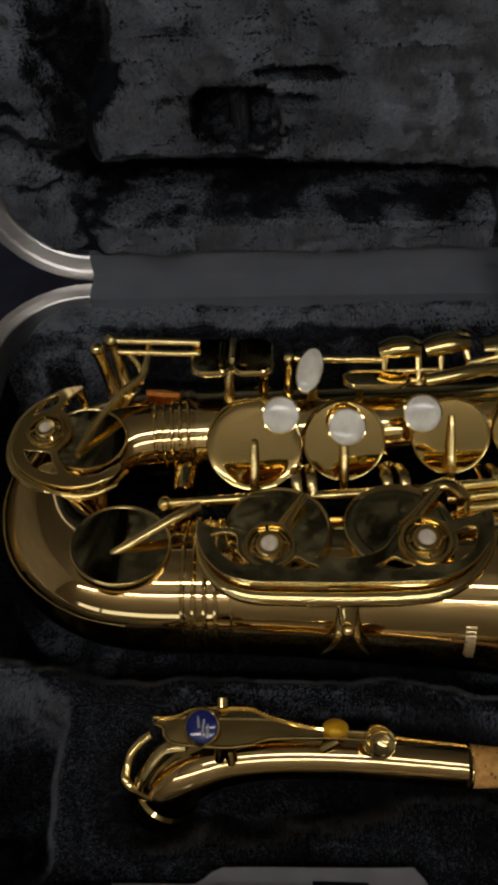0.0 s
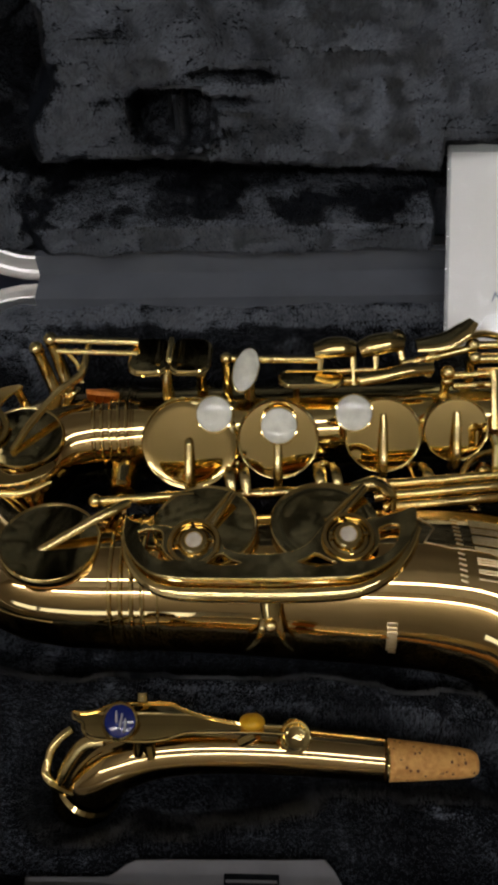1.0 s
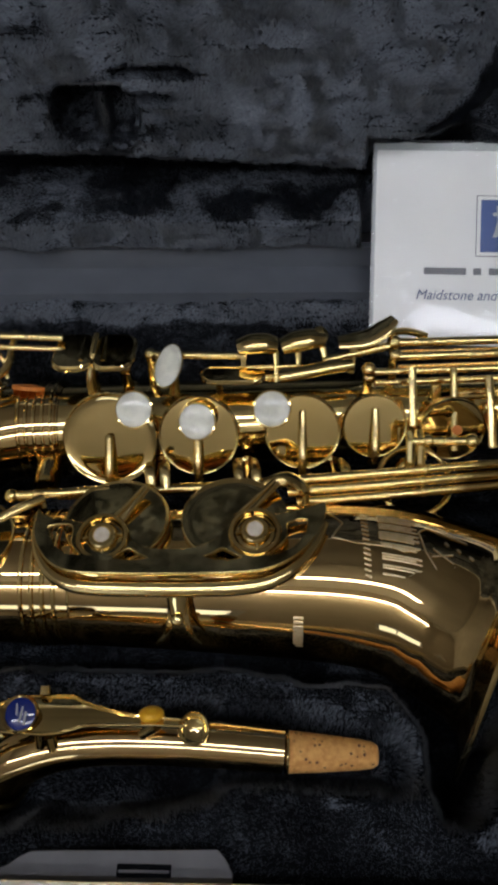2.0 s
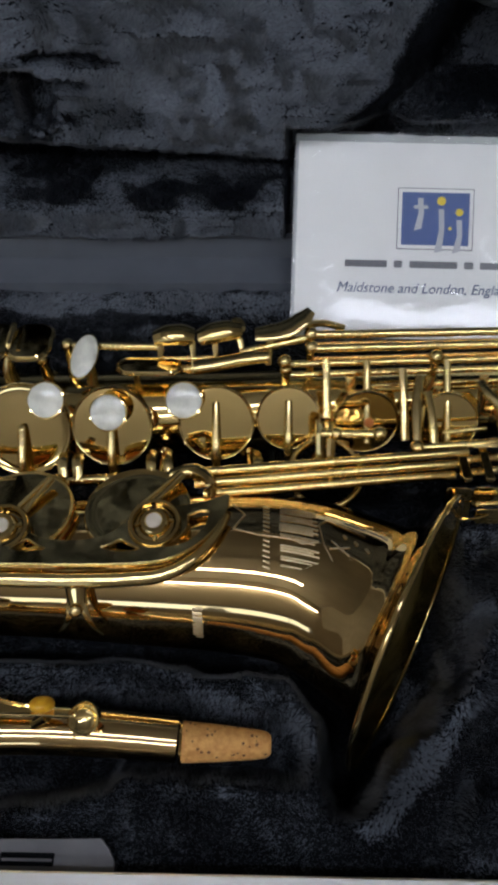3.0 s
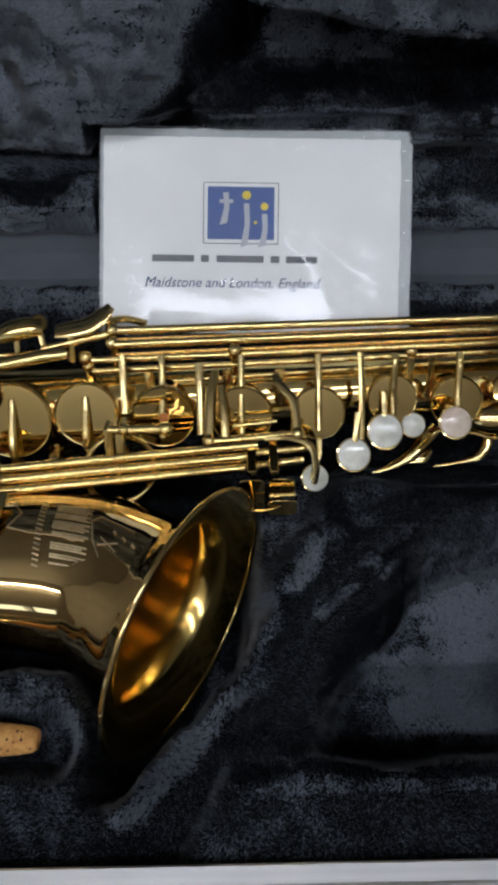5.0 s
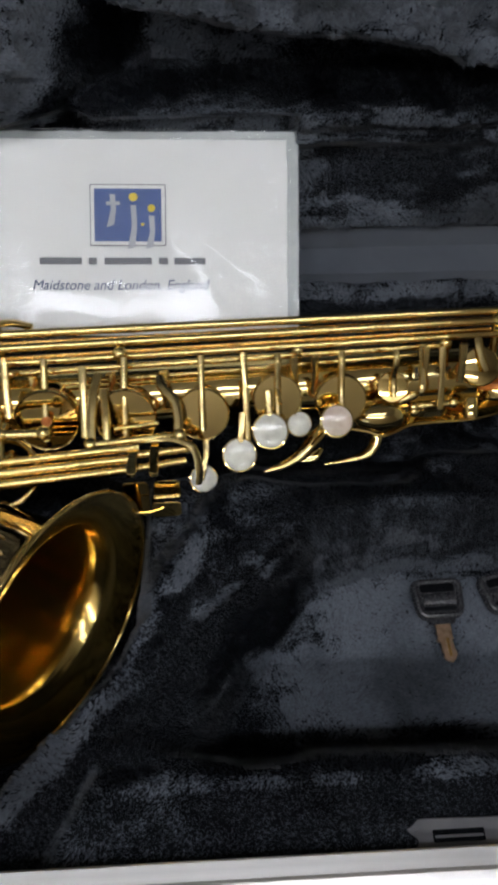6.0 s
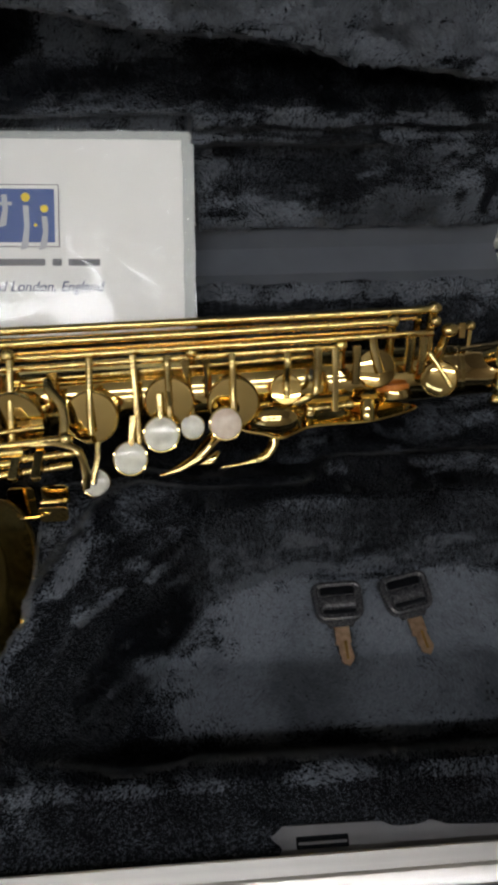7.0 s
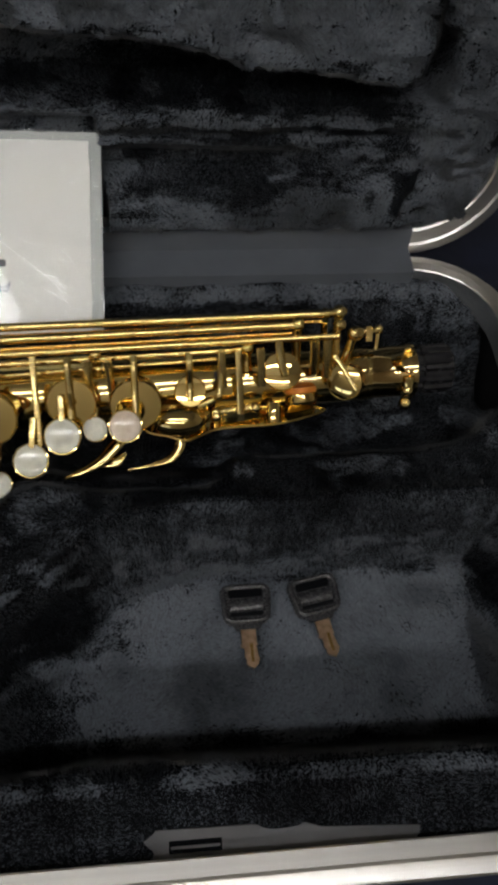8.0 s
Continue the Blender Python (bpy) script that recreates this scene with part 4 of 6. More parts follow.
# bell keys and their long guard
cup_b = key_cup((0.0725, 0.1836, 0.1777), (0, 0.20, 1), 0.0218, 0.006, 0.0003)
cup_bb = key_cup((0.1212, 0.1843, 0.1786), (0, 0.20, 1), 0.0222, 0.006, 0.0003)
for c, p, q in ((cup_b, (0.0738, 0.1827, 0.1800), (0.0830, 0.1979, 0.1797)), (cup_bb, (0.1231, 0.1829, 0.1809), (0.1382, 0.2006, 0.1802))):
    d = (Vector(q) - Vector(p)).normalized()
    s = d.cross(Vector((0, 0, 1))) * 0.0019
    gold("key_arm", sweep([Vector(p) + s, Vector(q) + 0.4 * s], 0.0011, 8), sweep([Vector(p) - s, Vector(q) - 0.4 * s], 0.0011, 8), sweep([Vector(p) - Vector((0, 0, 0.0006)), Vector(q) - Vector((0, 0, 0.0006))], 0.0022, 8, 0.3), parent=c)
GZ = 0.1836
GUARD_FACE = Matrix.Translation((0, 0, GZ)) @ Matrix.Translation((0, 0.17, 0)) @ Matrix.Rotation(radians(-13), 4, "X") @ Matrix.Translation((0, -0.17, 0))
long_guard = cut_plate("bell_key_guard", [(0.0400, 0.1865), (0.0405, 0.1770), (0.0440, 0.1680), (0.0510, 0.1600), (0.0600, 0.1562), (0.0740, 0.1553), (0.0990, 0.1553), (0.1200, 0.1560), (0.1330, 0.1575), (0.1440, 0.1630), (0.1520, 0.1715), (0.1570, 0.1810), (0.1582, 0.1905), (0.1550, 0.1900), (0.1490, 0.1872), (0.1420, 0.1855), (0.1365, 0.1845), (0.1300, 0.1860), (0.1235, 0.1835), (0.1190, 0.1785), (0.1140, 0.1715), (0.1060, 0.1675), (0.0960, 0.1663), (0.0850, 0.1675), (0.0795, 0.1715), (0.0765, 0.1780), (0.0690, 0.1815), (0.0610, 0.1795), (0.0550, 0.1810), (0.0490, 0.1815), (0.0430, 0.1835)],
    [[(0.0455, 0.1780), (0.0500, 0.1795), (0.0550, 0.1790), (0.0568, 0.1755), (0.0575, 0.1690), (0.0620, 0.1635), (0.0560, 0.1640), (0.0500, 0.1690)], [(0.0740, 0.1620), (0.0768, 0.1650), (0.0805, 0.1672), (0.0845, 0.1645), (0.0885, 0.1625), (0.0860, 0.1612), (0.0790, 0.1610)], [(0.1090, 0.1630), (0.1130, 0.1650), (0.1170, 0.1675), (0.1215, 0.1650), (0.1250, 0.1632), (0.1230, 0.1616), (0.1150, 0.1612)], [(0.1418, 0.1800), (0.1470, 0.1825), (0.1510, 0.1815), (0.1495, 0.1740), (0.1445, 0.1675), (0.1375, 0.1640), (0.1335, 0.1640), (0.1390, 0.1685), (0.1420, 0.1740)]],
    GUARD_FACE, 0.0018, 0.0005, GOLD, sax)
gold("guard_bar", sweep(curve_through([(0.0405, 0.1760, GZ - 0.0012), (0.0440, 0.1660, GZ - 0.0020), (0.0510, 0.1578, GZ - 0.0026), (0.0610, 0.1537, GZ - 0.0030), (0.0760, 0.1528, GZ - 0.0030), (0.0990, 0.1526, GZ - 0.0030), (0.1200, 0.1533, GZ - 0.0030), (0.1340, 0.1552, GZ - 0.0028), (0.1450, 0.1610, GZ - 0.0022), (0.1530, 0.1700, GZ - 0.0016), (0.1580, 0.1800, GZ - 0.0010)], 6), [0.0012, 0.0022, 0.0030, 0.0036, 0.0038, 0.0038, 0.0038, 0.0035, 0.0030, 0.0022, 0.0012], 16, 0.9), parent=long_guard)
for b in ((0.0694, 0.1720, 0.1850), (0.1297, 0.1743, 0.1859)):
    r = 0.0106
    c = Vector(b)
    up = Vector((0, 0, 1))
    gold("guard_ring", lathe([(r, -0.003), (r, 0.0), (0.94 * r, 0.0010), (0.82 * r, 0.0010), (0.76 * r, -0.0003), (0.76 * r, -0.003)], c, up, 40), parent=long_guard)
    gold("bumper_cap", lathe([(0.74 * r, -0.002), (0.72 * r, -0.0006), (0.60 * r, -0.0002), (0.57 * r, 0.0012), (0.47 * r, 0.0024), (0.34 * r, 0.0025), (0.29 * r, 0.0018), (0.0, 0.0017)], c, up, 32), parent=long_guard, label="round bumper cap with cut slots")
    part("bumper_felt", lathe([(0.31 * r, 0.0017), (0.29 * r, 0.0025), (0.0, 0.0028)], c, up, 20), BUMPER_FELT, long_guard, "cream felt in the bumper")
    for k in range(4):
        a = radians(90 * k + 8)
        gold("bumper_slot", rod(c + Vector((0.46 * r * math.cos(a), 0.46 * r * math.sin(a), 0.0010)), c + Vector((0.72 * r * math.cos(a), 0.72 * r * math.sin(a), 0.0002)), 0.0007, 6), parent=long_guard)
# its foot on the bell, with two claws and a screw
gold("guard_foot", sweep(curve_through([(0.0993, 0.1573, 0.1801), (0.0994, 0.1518, 0.1749), (0.0995, 0.1447, 0.1674)], 5), [0.0075, 0.0045, 0.0030], 14, 0.35, (0, -0.6, 0.8)), parent=long_guard)
gold("guard_foot", sweep(curve_through([(0.0980, 0.1502, 0.1712), (0.0966, 0.1442, 0.1665), (0.0937, 0.1407, 0.1603), (0.0899, 0.1392, 0.1552)], 5), [0.0026, 0.0020, 0.0012, 0.0006], 10, 0.5, (0, -0.7, 0.7)), parent=long_guard)
gold("guard_foot", sweep(curve_through([(0.1010, 0.1502, 0.1712), (0.1025, 0.1442, 0.1665), (0.1050, 0.1406, 0.1604), (0.1081, 0.1390, 0.1553)], 5), [0.0026, 0.0020, 0.0012, 0.0006], 10, 0.5, (0, -0.7, 0.7)), parent=long_guard)
gold("foot_screw", ball((0.0994, 0.1440, 0.1693), 0.0028, (0, -0.6, 0.8), 14, 0.7), parent=long_guard)
for x, y in ((0.0454, 0.1691), (0.1520, 0.1722)):
    gold("guard_foot", sweep([(x, y, GZ - 0.001), (x, y - 0.001, 0.1765), (x, y - 0.0015, 0.1710)], [0.0020, 0.0022, 0.0040], 10), parent=long_guard)

# little-finger keys and posts near the bow
post((-0.0084, 0.2660, 0.1595), (-0.0149, 0.2774, 0.1819), 0.0031, 0.0035)
post((-0.0022, 0.2691, 0.1593), (-0.0082, 0.2819, 0.1831), 0.0033, 0.0037)
hinge_rod((-0.0082, 0.2819, 0.1831), (0.0349, 0.2806, 0.1819), 0.0020, 2)
hinge_rod((-0.0044, 0.2762, 0.1811), (0.0348, 0.2752, 0.1800), 0.0014, 2)
gold("key_strut", sweep(curve_through([(-0.0001, 0.2763, 0.1800), (0.0045, 0.2732, 0.1735), (0.0061, 0.2668, 0.1679)], 5), 0.0013, 8))
part("pad_edge", lathe([(0.0085, -0.002), (0.0088, 0.0), (0.0, 0.001)], (0.0160, 0.2660, 0.1630), (0.1, 0.75, 0.65), 28), PAD, sax, "orange leather pad seen from its edge")
for cx, w in ((0.0410, 0.0190), (0.0603, 0.0190)):
    touch = gold("finger_plate", plate(rounded(w, 0.0255, 0.0065, 5), (cx, 0.2735, 0.1785), (1, 0, 0), (0, 0.985, -0.17), 0.0022, 0.0006))
    gold("plate_edge", sweep([Vector((cx + x, 0.2735, 0.1790)) + Vector((0, 0.985, -0.17)) * y for x, y in rounded(w, 0.0255, 0.0065, 5)] + [Vector((cx + w / 2, 0.2735, 0.1790)) + Vector((0, 0.985, -0.17)) * (0.0255 / 2 - 0.0065)], 0.0009, 8), parent=touch)
for x in (0.0455, 0.0560):
    gold("roller", rod((x, 0.2660, 0.1806), (x, 0.2830, 0.1777), 0.0019, 12))
gold("key_arm", sweep([(0.0507, 0.2835, 0.1812), (0.0505, 0.2703, 0.1815), (0.0489, 0.2626, 0.1723), (0.0484, 0.2617, 0.1613)], [0.0014, 0.0016, 0.0024, 0.0030], 10))
post((0.0482, 0.2659, 0.1577), (0.0489, 0.2655, 0.1723), 0.0030, 0.0030)
post((0.0646, 0.2686, 0.1574), (0.0653, 0.2673, 0.1739), 0.0029, 0.0029)
post((0.0773, 0.2686, 0.1536), (0.0775, 0.2739, 0.1771), 0.0026, 0.0033)
hinge_rod((0.0775, 0.2739, 0.1771), (0.1243, 0.2728, 0.1771), 0.0020, 1)
gold("pearl_stalk", sweep([(0.0880, 0.2662, 0.1765), (0.0888, 0.2644, 0.1682), (0.0885, 0.2603, 0.1612)], [0.0030, 0.0026, 0.0030], 10))

OBLONG = (0.1180, 0.2620, 0.1740)

# side keys: two blocks, an oblong touch, a long lever, a curled lever
def block(points, w, h, name="side_key_touch", roll=(0, 0.2, 1)):
    return gold(name, sweep(curve_through(points, 5), [w * 0.75, w, w, w * 0.8], 16, h, roll))
block([(0.1203, 0.2754, 0.1803), (0.1262, 0.2759, 0.1818), (0.1331, 0.2765, 0.1818), (0.1385, 0.2764, 0.1804)], 0.0060, 0.8)
block([(0.1410, 0.2754, 0.1805), (0.1469, 0.2770, 0.1819), (0.1548, 0.2785, 0.1825), (0.1612, 0.2794, 0.1816)], 0.0060, 0.8)
gold("side_key_touch", lathe([(0.0, 0.0006), (0.0036, 0.0004), (0.0044, -0.0004), (0.0040, -0.0014)], (0.1602, 0.2805, 0.1840), (0.5, -0.3, 0.8), 20))
oblong = gold("side_key_touch", plate(rounded(0.0300, 0.0120, 0.0058, 6), OBLONG, (1, 0, 0), (0, 0.98, -0.2), 0.0024, 0.0009))
gold("plate_edge", sweep([Vector(OBLONG) + Vector((x, 0.98 * y, -0.2 * y + 0.0018)) for x, y in rounded(0.0300, 0.0120, 0.0058, 6) + rounded(0.0300, 0.0120, 0.0058, 6)[:1]], 0.0008, 8), parent=oblong)
gold("side_key_touch", sweep(curve_through([(0.1397, 0.2582, 0.1794), (0.1506, 0.2602, 0.1800), (0.1634, 0.2632, 0.1802), (0.1743, 0.2651, 0.1798)], 5), [0.0036, 0.0038, 0.0036, 0.0032], 14, 0.8))
for p, q in (((0.1223, 0.2744, 0.1794), (0.1229, 0.2658, 0.1709)), ((0.1380, 0.2744, 0.1795), (0.1390, 0.2628, 0.1700)), ((0.1602, 0.2770, 0.1806), (0.1632, 0.2679, 0.1731)), ((0.1489, 0.2754, 0.1796), (0.1494, 0.2668, 0.1720)), ((0.1110, 0.2618, 0.1718), (0.1113, 0.2575, 0.1606))):
    gold("key_strut", sweep([p, Vector(p).lerp(Vector(q), 0.5), q], [0.0019, 0.0016, 0.0017], 8))
hinge_rod((0.1243, 0.2678, 0.1742), (0.1479, 0.2684, 0.1744), 0.0016, 1)
hinge_rod((0.1292, 0.2643, 0.1709), (0.1420, 0.2648, 0.1710), 0.0020, 1)
gold("side_key_touch", sweep(curve_through([(0.1681, 0.2770, 0.1817), (0.1755, 0.2775, 0.1823), (0.1834, 0.2790, 0.1833), (0.1903, 0.2825, 0.1858), (0.1948, 0.2860, 0.1887)], 5), [0.0040, 0.0052, 0.0056, 0.0054, 0.0030], 16, 0.38))
gold("key_strut", sweep([(0.1755, 0.2765, 0.1818), (0.1750, 0.2719, 0.1761), (0.1745, 0.2678, 0.1704)], [0.0026, 0.0019, 0.0019], 8))
hinge_rod((0.1612, 0.2704, 0.1764), (0.1953, 0.2769, 0.1802), 0.0020, 1)
gold("octave_arm", sweep(curve_through([(0.1913, 0.2809, 0.1839), (0.2013, 0.2838, 0.1822), (0.2111, 0.2822, 0.1804)], 6), 0.0018, 8))

# the long hinge rods along the upper body
LONG = (((0.1957, 0.2774, 0.1811), (0.4524, 0.2822, 0.1843), 0.0021, 2, GOLD), ((0.1957, 0.2699, 0.1797), (0.4357, 0.2770, 0.1823), 0.0020, 2, GOLD), ((0.1823, 0.2644, 0.1747), (0.4583, 0.2737, 0.1773), 0.0018, 3, GOLD), ((0.1853, 0.2613, 0.1705), (0.4112, 0.2708, 0.1721), 0.0017, 3, GOLD), ((0.2110, 0.2567, 0.1670), (0.3984, 0.2675, 0.1696), 0.0010, 0, GOLD), ((0.1965, 0.2738, 0.1788), (0.4500, 0.2796, 0.1816), 0.0009, 2, GOLD_DEEP), ((0.1965, 0.2674, 0.1754), (0.4350, 0.2755, 0.1782), 0.0009, 1, GOLD_DEEP))
for p, q, r, k, m in LONG:
    hinge_rod(p, q, r, k, m)
for x, base, top in ((0.1900, (0.1954, 0.2653, 0.1534), (0.1948, 0.2779, 0.1811)), (0.1770, (0.1831, 0.2623, 0.1533), (0.1823, 0.2654, 0.1757)), (0.2490, (0.2537, 0.2640, 0.1560), (0.2536, 0.2660, 0.1788)), (0.4095, (0.4127, 0.2643, 0.1616), (0.4127, 0.2713, 0.1727)), (0.4560, (0.4570, 0.2677, 0.1615), (0.4587, 0.2831, 0.1843)), (0.4640, (0.4614, 0.2666, 0.1605), (0.4661, 0.2750, 0.1772)), (0.4345, (0.4373, 0.2669, 0.1606), (0.4377, 0.2775, 0.1823)), (0.3350, (0.3390, 0.2652, 0.1610), (0.3390, 0.2694, 0.1729))):
    post(base, top, 0.0024, 0.0036)
gold("post_ball", ball((0.1829, 0.2648, 0.1704), 0.0034))
gold("post_ball", ball((0.1950, 0.2709, 0.1797), 0.0034))
gold("post_ball", ball((0.4587, 0.2766, 0.1823), 0.0030))
gold("post_ball", ball((0.4681, 0.2764, 0.1757), 0.0038))
gold("rod_end", plate(rounded(0.0030, 0.0160, 0.0012, 3), (0.4519, 0.2826, 0.1777), (1, 0, 0), (0, 0.35, 0.93), 0.003), rod((0.4504, 0.2822, 0.1843), (0.4621, 0.2835, 0.1843), 0.0022))

# the upper stack: cups hung from the rods
UPPER = (((0.2197, 0.2363, 0.1672), 0.0152, 57), ((0.2564, 0.2355, 0.1678), 0.0146, 52), ((0.2922, 0.2366, 0.1684), 0.0126, 48), ((0.3280, 0.2451, 0.1670), 0.0119, 49), ((0.3582, 0.2428, 0.1674), 0.0125, 50), ((0.3840, 0.2494, 0.1676), 0.0076, 38))
for at, r, lean in UPPER:
    c = Vector(at)
    n = Vector((0.05 * math.sin(210 * c.x), -math.sin(radians(lean)), math.cos(radians(lean)))).normalized()
    cup = key_cup(at, n, r, 0.008, 0.0002)
    u = Vector((0, 0.866, 0.50))
    arm([c + 0.0012 * n - 0.6 * r * u, c + 0.0026 * n + 0.5 * r * u, Vector((c.x, 0.2545, 0.1812)), Vector((c.x, 0.2592, 0.1836))], 0.0018, 1.0, cup, n, taper=0.9)
octave = key_cup((0.4294, 0.2597, 0.1683), (0.0, -0.56, 0.83), 0.0098, 0.008)
arm([(0.4308, 0.2548, 0.1708), (0.4294, 0.2607, 0.1723), (0.4284, 0.2682, 0.1753), (0.4284, 0.2736, 0.1773)], 0.0021, 0.5, octave)
high = key_cup((0.4600, 0.2534, 0.1660), (-0.45, -0.66, 0.60), 0.0090, 0.005)
arm([(0.4647, 0.2479, 0.1667), (0.4603, 0.2559, 0.1703), (0.4554, 0.2638, 0.1738)], 0.0013, 1.0, high)
# sleeves, cranks and small arms among the upper stack
for x, y0, z0, y1, z1, w in ((0.2010, 0.2649, 0.1759, 0.2389, 0.1669, 0.0020), (0.2130, 0.2607, 0.1689, 0.2466, 0.1593, 0.0024), (0.2366, 0.2626, 0.1722, 0.2287, 0.1636, 0.0021), (0.2496, 0.2604, 0.1695, 0.2473, 0.1599, 0.0023), (0.2744, 0.2602, 0.1699, 0.2481, 0.1602, 0.0025), (0.3121, 0.2648, 0.1764, 0.2288, 0.1570, 0.0017), (0.3360, 0.2635, 0.1739, 0.2494, 0.1611, 0.0022), (0.3459, 0.2634, 0.1740, 0.2513, 0.1612, 0.0020), (0.3993, 0.2666, 0.1746, 0.2527, 0.1657, 0.0018), (0.4072, 0.2665, 0.1747, 0.2426, 0.1577, 0.0017), (0.4181, 0.2683, 0.1737, 0.2544, 0.1637, 0.0022), (0.4446, 0.2709, 0.1758, 0.2600, 0.1657, 0.0026), (0.4505, 0.2708, 0.1758, 0.2579, 0.1657, 0.0022)):
    y0, z0 = y0 - 0.0047, z0 + 0.0075
    gold("key_crank", sweep(curve_through([(x, y0, z0), (x + 0.0005, 0.62 * y0 + 0.38 * y1, 0.62 * z0 + 0.38 * z1 + 0.0008), (x + 0.001, y1, z1)], 5), [w, w * 0.9, w], 10, 0.65))
gold("key_crank", sweep(curve_through([(0.2442, 0.2536, 0.1796), (0.2420, 0.2407, 0.1758), (0.2414, 0.2238, 0.1695)], 5), [0.0020, 0.0024, 0.0020], 10, 0.7))
gold("key_crank", sweep(curve_through([(0.2471, 0.2452, 0.1788), (0.2484, 0.2325, 0.1748), (0.2488, 0.2217, 0.1697)], 5), 0.0019, 10, 0.7))
gold("key_crank", sweep(curve_through([(0.2724, 0.2525, 0.1770), (0.2744, 0.2463, 0.1770), (0.2798, 0.2393, 0.1756), (0.2812, 0.2308, 0.1727), (0.2806, 0.2243, 0.1702)], 6), [0.0022, 0.0026, 0.0024, 0.0022, 0.0022], 10, 0.7))
hinge_rod((0.2413, 0.2213, 0.1690), (0.2816, 0.2243, 0.1698), 0.0020, 3)
hinge_rod((0.2523, 0.2272, 0.1726), (0.2722, 0.2295, 0.1730), 0.0010, 0)
for c in ((0.2413, 0.2213, 0.1690), (0.2816, 0.2243, 0.1698)):
    gold("post_ball", ball(c, 0.0036))
hinge_rod((0.1976, 0.2219, 0.1788), (0.2224, 0.2212, 0.1798), 0.0020, 1)
gold("post_ball", ball((0.2229, 0.2212, 0.1800), 0.0034))
gold("post_ball", ball((0.2045, 0.2218, 0.1792), 0.0030))
gold("key_crank", sweep([(0.1972, 0.2273, 0.1764), (0.1971, 0.2219, 0.1788), (0.1976, 0.2132, 0.1678)], [0.0018, 0.0022, 0.0020], 8), sweep([(0.2027, 0.2311, 0.1727), (0.2021, 0.2213, 0.1760), (0.2020, 0.2122, 0.1669)], [0.0020, 0.0023, 0.0020], 8))
part("adjusting_felt", lathe([(0.0022, -0.001), (0.0022, 0.001), (0.0, 0.0012)], (0.2206, 0.2339, 0.1703), (0, -0.6, 0.8), 16), PAD, sax)
part("spring_tab", box(0.3958, 0.4018, 0.2552, 0.2587, 0.1647, 0.1707), STEEL, sax, "small grey-blue adjusting tab")

# pearls and touches hung at the front of the upper body
FACE = (0, -0.50, 0.86)
for at, r, mat, stem in (((0.3090, 0.2218, 0.1550), 0.0078, PEARL, (0.3111, 0.2379, 0.1668)), ((0.3239, 0.2307, 0.1611), 0.0082, PEARL, (0.3235, 0.2467, 0.1708)), ((0.3384, 0.2360, 0.1582), 0.0058, PEARL, (0.3384, 0.2464, 0.1611)), ((0.3540, 0.2280, 0.1720), 0.0073, PEARL_PINK, (0.3548, 0.2492, 0.1613))):
    hold = pearl(at, FACE, r, None, mat, label="pinkish worn pearl touch" if mat is PEARL_PINK else "white pearl touch")
    p = Vector(at) - 0.002 * Vector(FACE)
    gold("pearl_stalk", sweep(curve_through([p, p.lerp(Vector(stem), 0.5) + Vector((0, 0, 0.001)), stem], 5), [0.0024, 0.0016, 0.0018], 8, 0.7), parent=hold)
gold("key_strut", rod((0.3265, 0.2547, 0.1733), (0.3289, 0.2397, 0.1705), 0.0010, 8))

# bell-key rods, left-hand table and its pearl
BROD = (((0.1429, 0.2048, 0.1737), (0.2632, 0.2190, 0.1695), 0.0020), ((0.1429, 0.2003, 0.1718), (0.2602, 0.2146, 0.1670), 0.0023), ((0.1468, 0.1963, 0.1699), (0.2572, 0.2101, 0.1645), 0.0022))
for p, q, r in BROD:
    hinge_rod(p, q, r, 1)
gold("rod_bracket", sweep(curve_through([(0.1328, 0.2006, 0.1792), (0.1427, 0.2030, 0.1793), (0.1497, 0.1999, 0.1757), (0.1507, 0.1948, 0.1709)], 5), [0.0020, 0.0030, 0.0032, 0.0024], 10, 0.6))
for x in (0.2605, 0.2703):
    gold("rod_bracket", plate(rounded(0.0040, 0.0200, 0.0012, 3), (x, 0.2126, 0.1680), (1, 0, 0), (0, 0.98, -0.2), 0.0026))
hinge_rod((0.2602, 0.2156, 0.1680), (0.2871, 0.2192, 0.1665), 0.0018, 4)
hinge_rod((0.2602, 0.2105, 0.1651), (0.2841, 0.2143, 0.1640), 0.0017, 4)
gold("key_crank", sweep(curve_through([(0.2662, 0.2220, 0.1700), (0.2781, 0.2219, 0.1707), (0.2876, 0.2183, 0.1685), (0.2900, 0.2112, 0.1607), (0.2895, 0.2071, 0.1548)], 6), [0.0012, 0.0016, 0.0020, 0.0022, 0.0020], 10, 0.6))
for x, y, w, h in ((0.2605, 0.2030, 0.0120, 0.0190), (0.2745, 0.2075, 0.0125, 0.0105), (0.2745, 0.1975, 0.0135, 0.0080)):
    gold("table_touch", plate(rounded(w, h, 0.0022, 4), (x, y, 0.1500), (1, 0, 0), (0, 0.43, 0.903), 0.0010, 0.0002), label="little-finger key plate")
gold("roller", rod((0.2700, 0.2022, 0.1515), (0.2790, 0.2028, 0.1515), 0.0011, 10), ball((0.2695, 0.2022, 0.1515), 0.0016), ball((0.2795, 0.2028, 0.1515), 0.0016))
gold("table_edge", sweep(curve_through([(0.2600, 0.1950, 0.1510), (0.2690, 0.1955, 0.1512), (0.2760, 0.1985, 0.1515)], 5), 0.0004, 8))
pearl((0.2915, 0.2165, 0.1425), (0.1, -0.45, 0.89), 0.0066)
gold("pearl_stalk", sweep([(0.2901, 0.2150, 0.1440), (0.2931, 0.2250, 0.1518), (0.2932, 0.2330, 0.1567)], 0.0017, 8, 0.6))
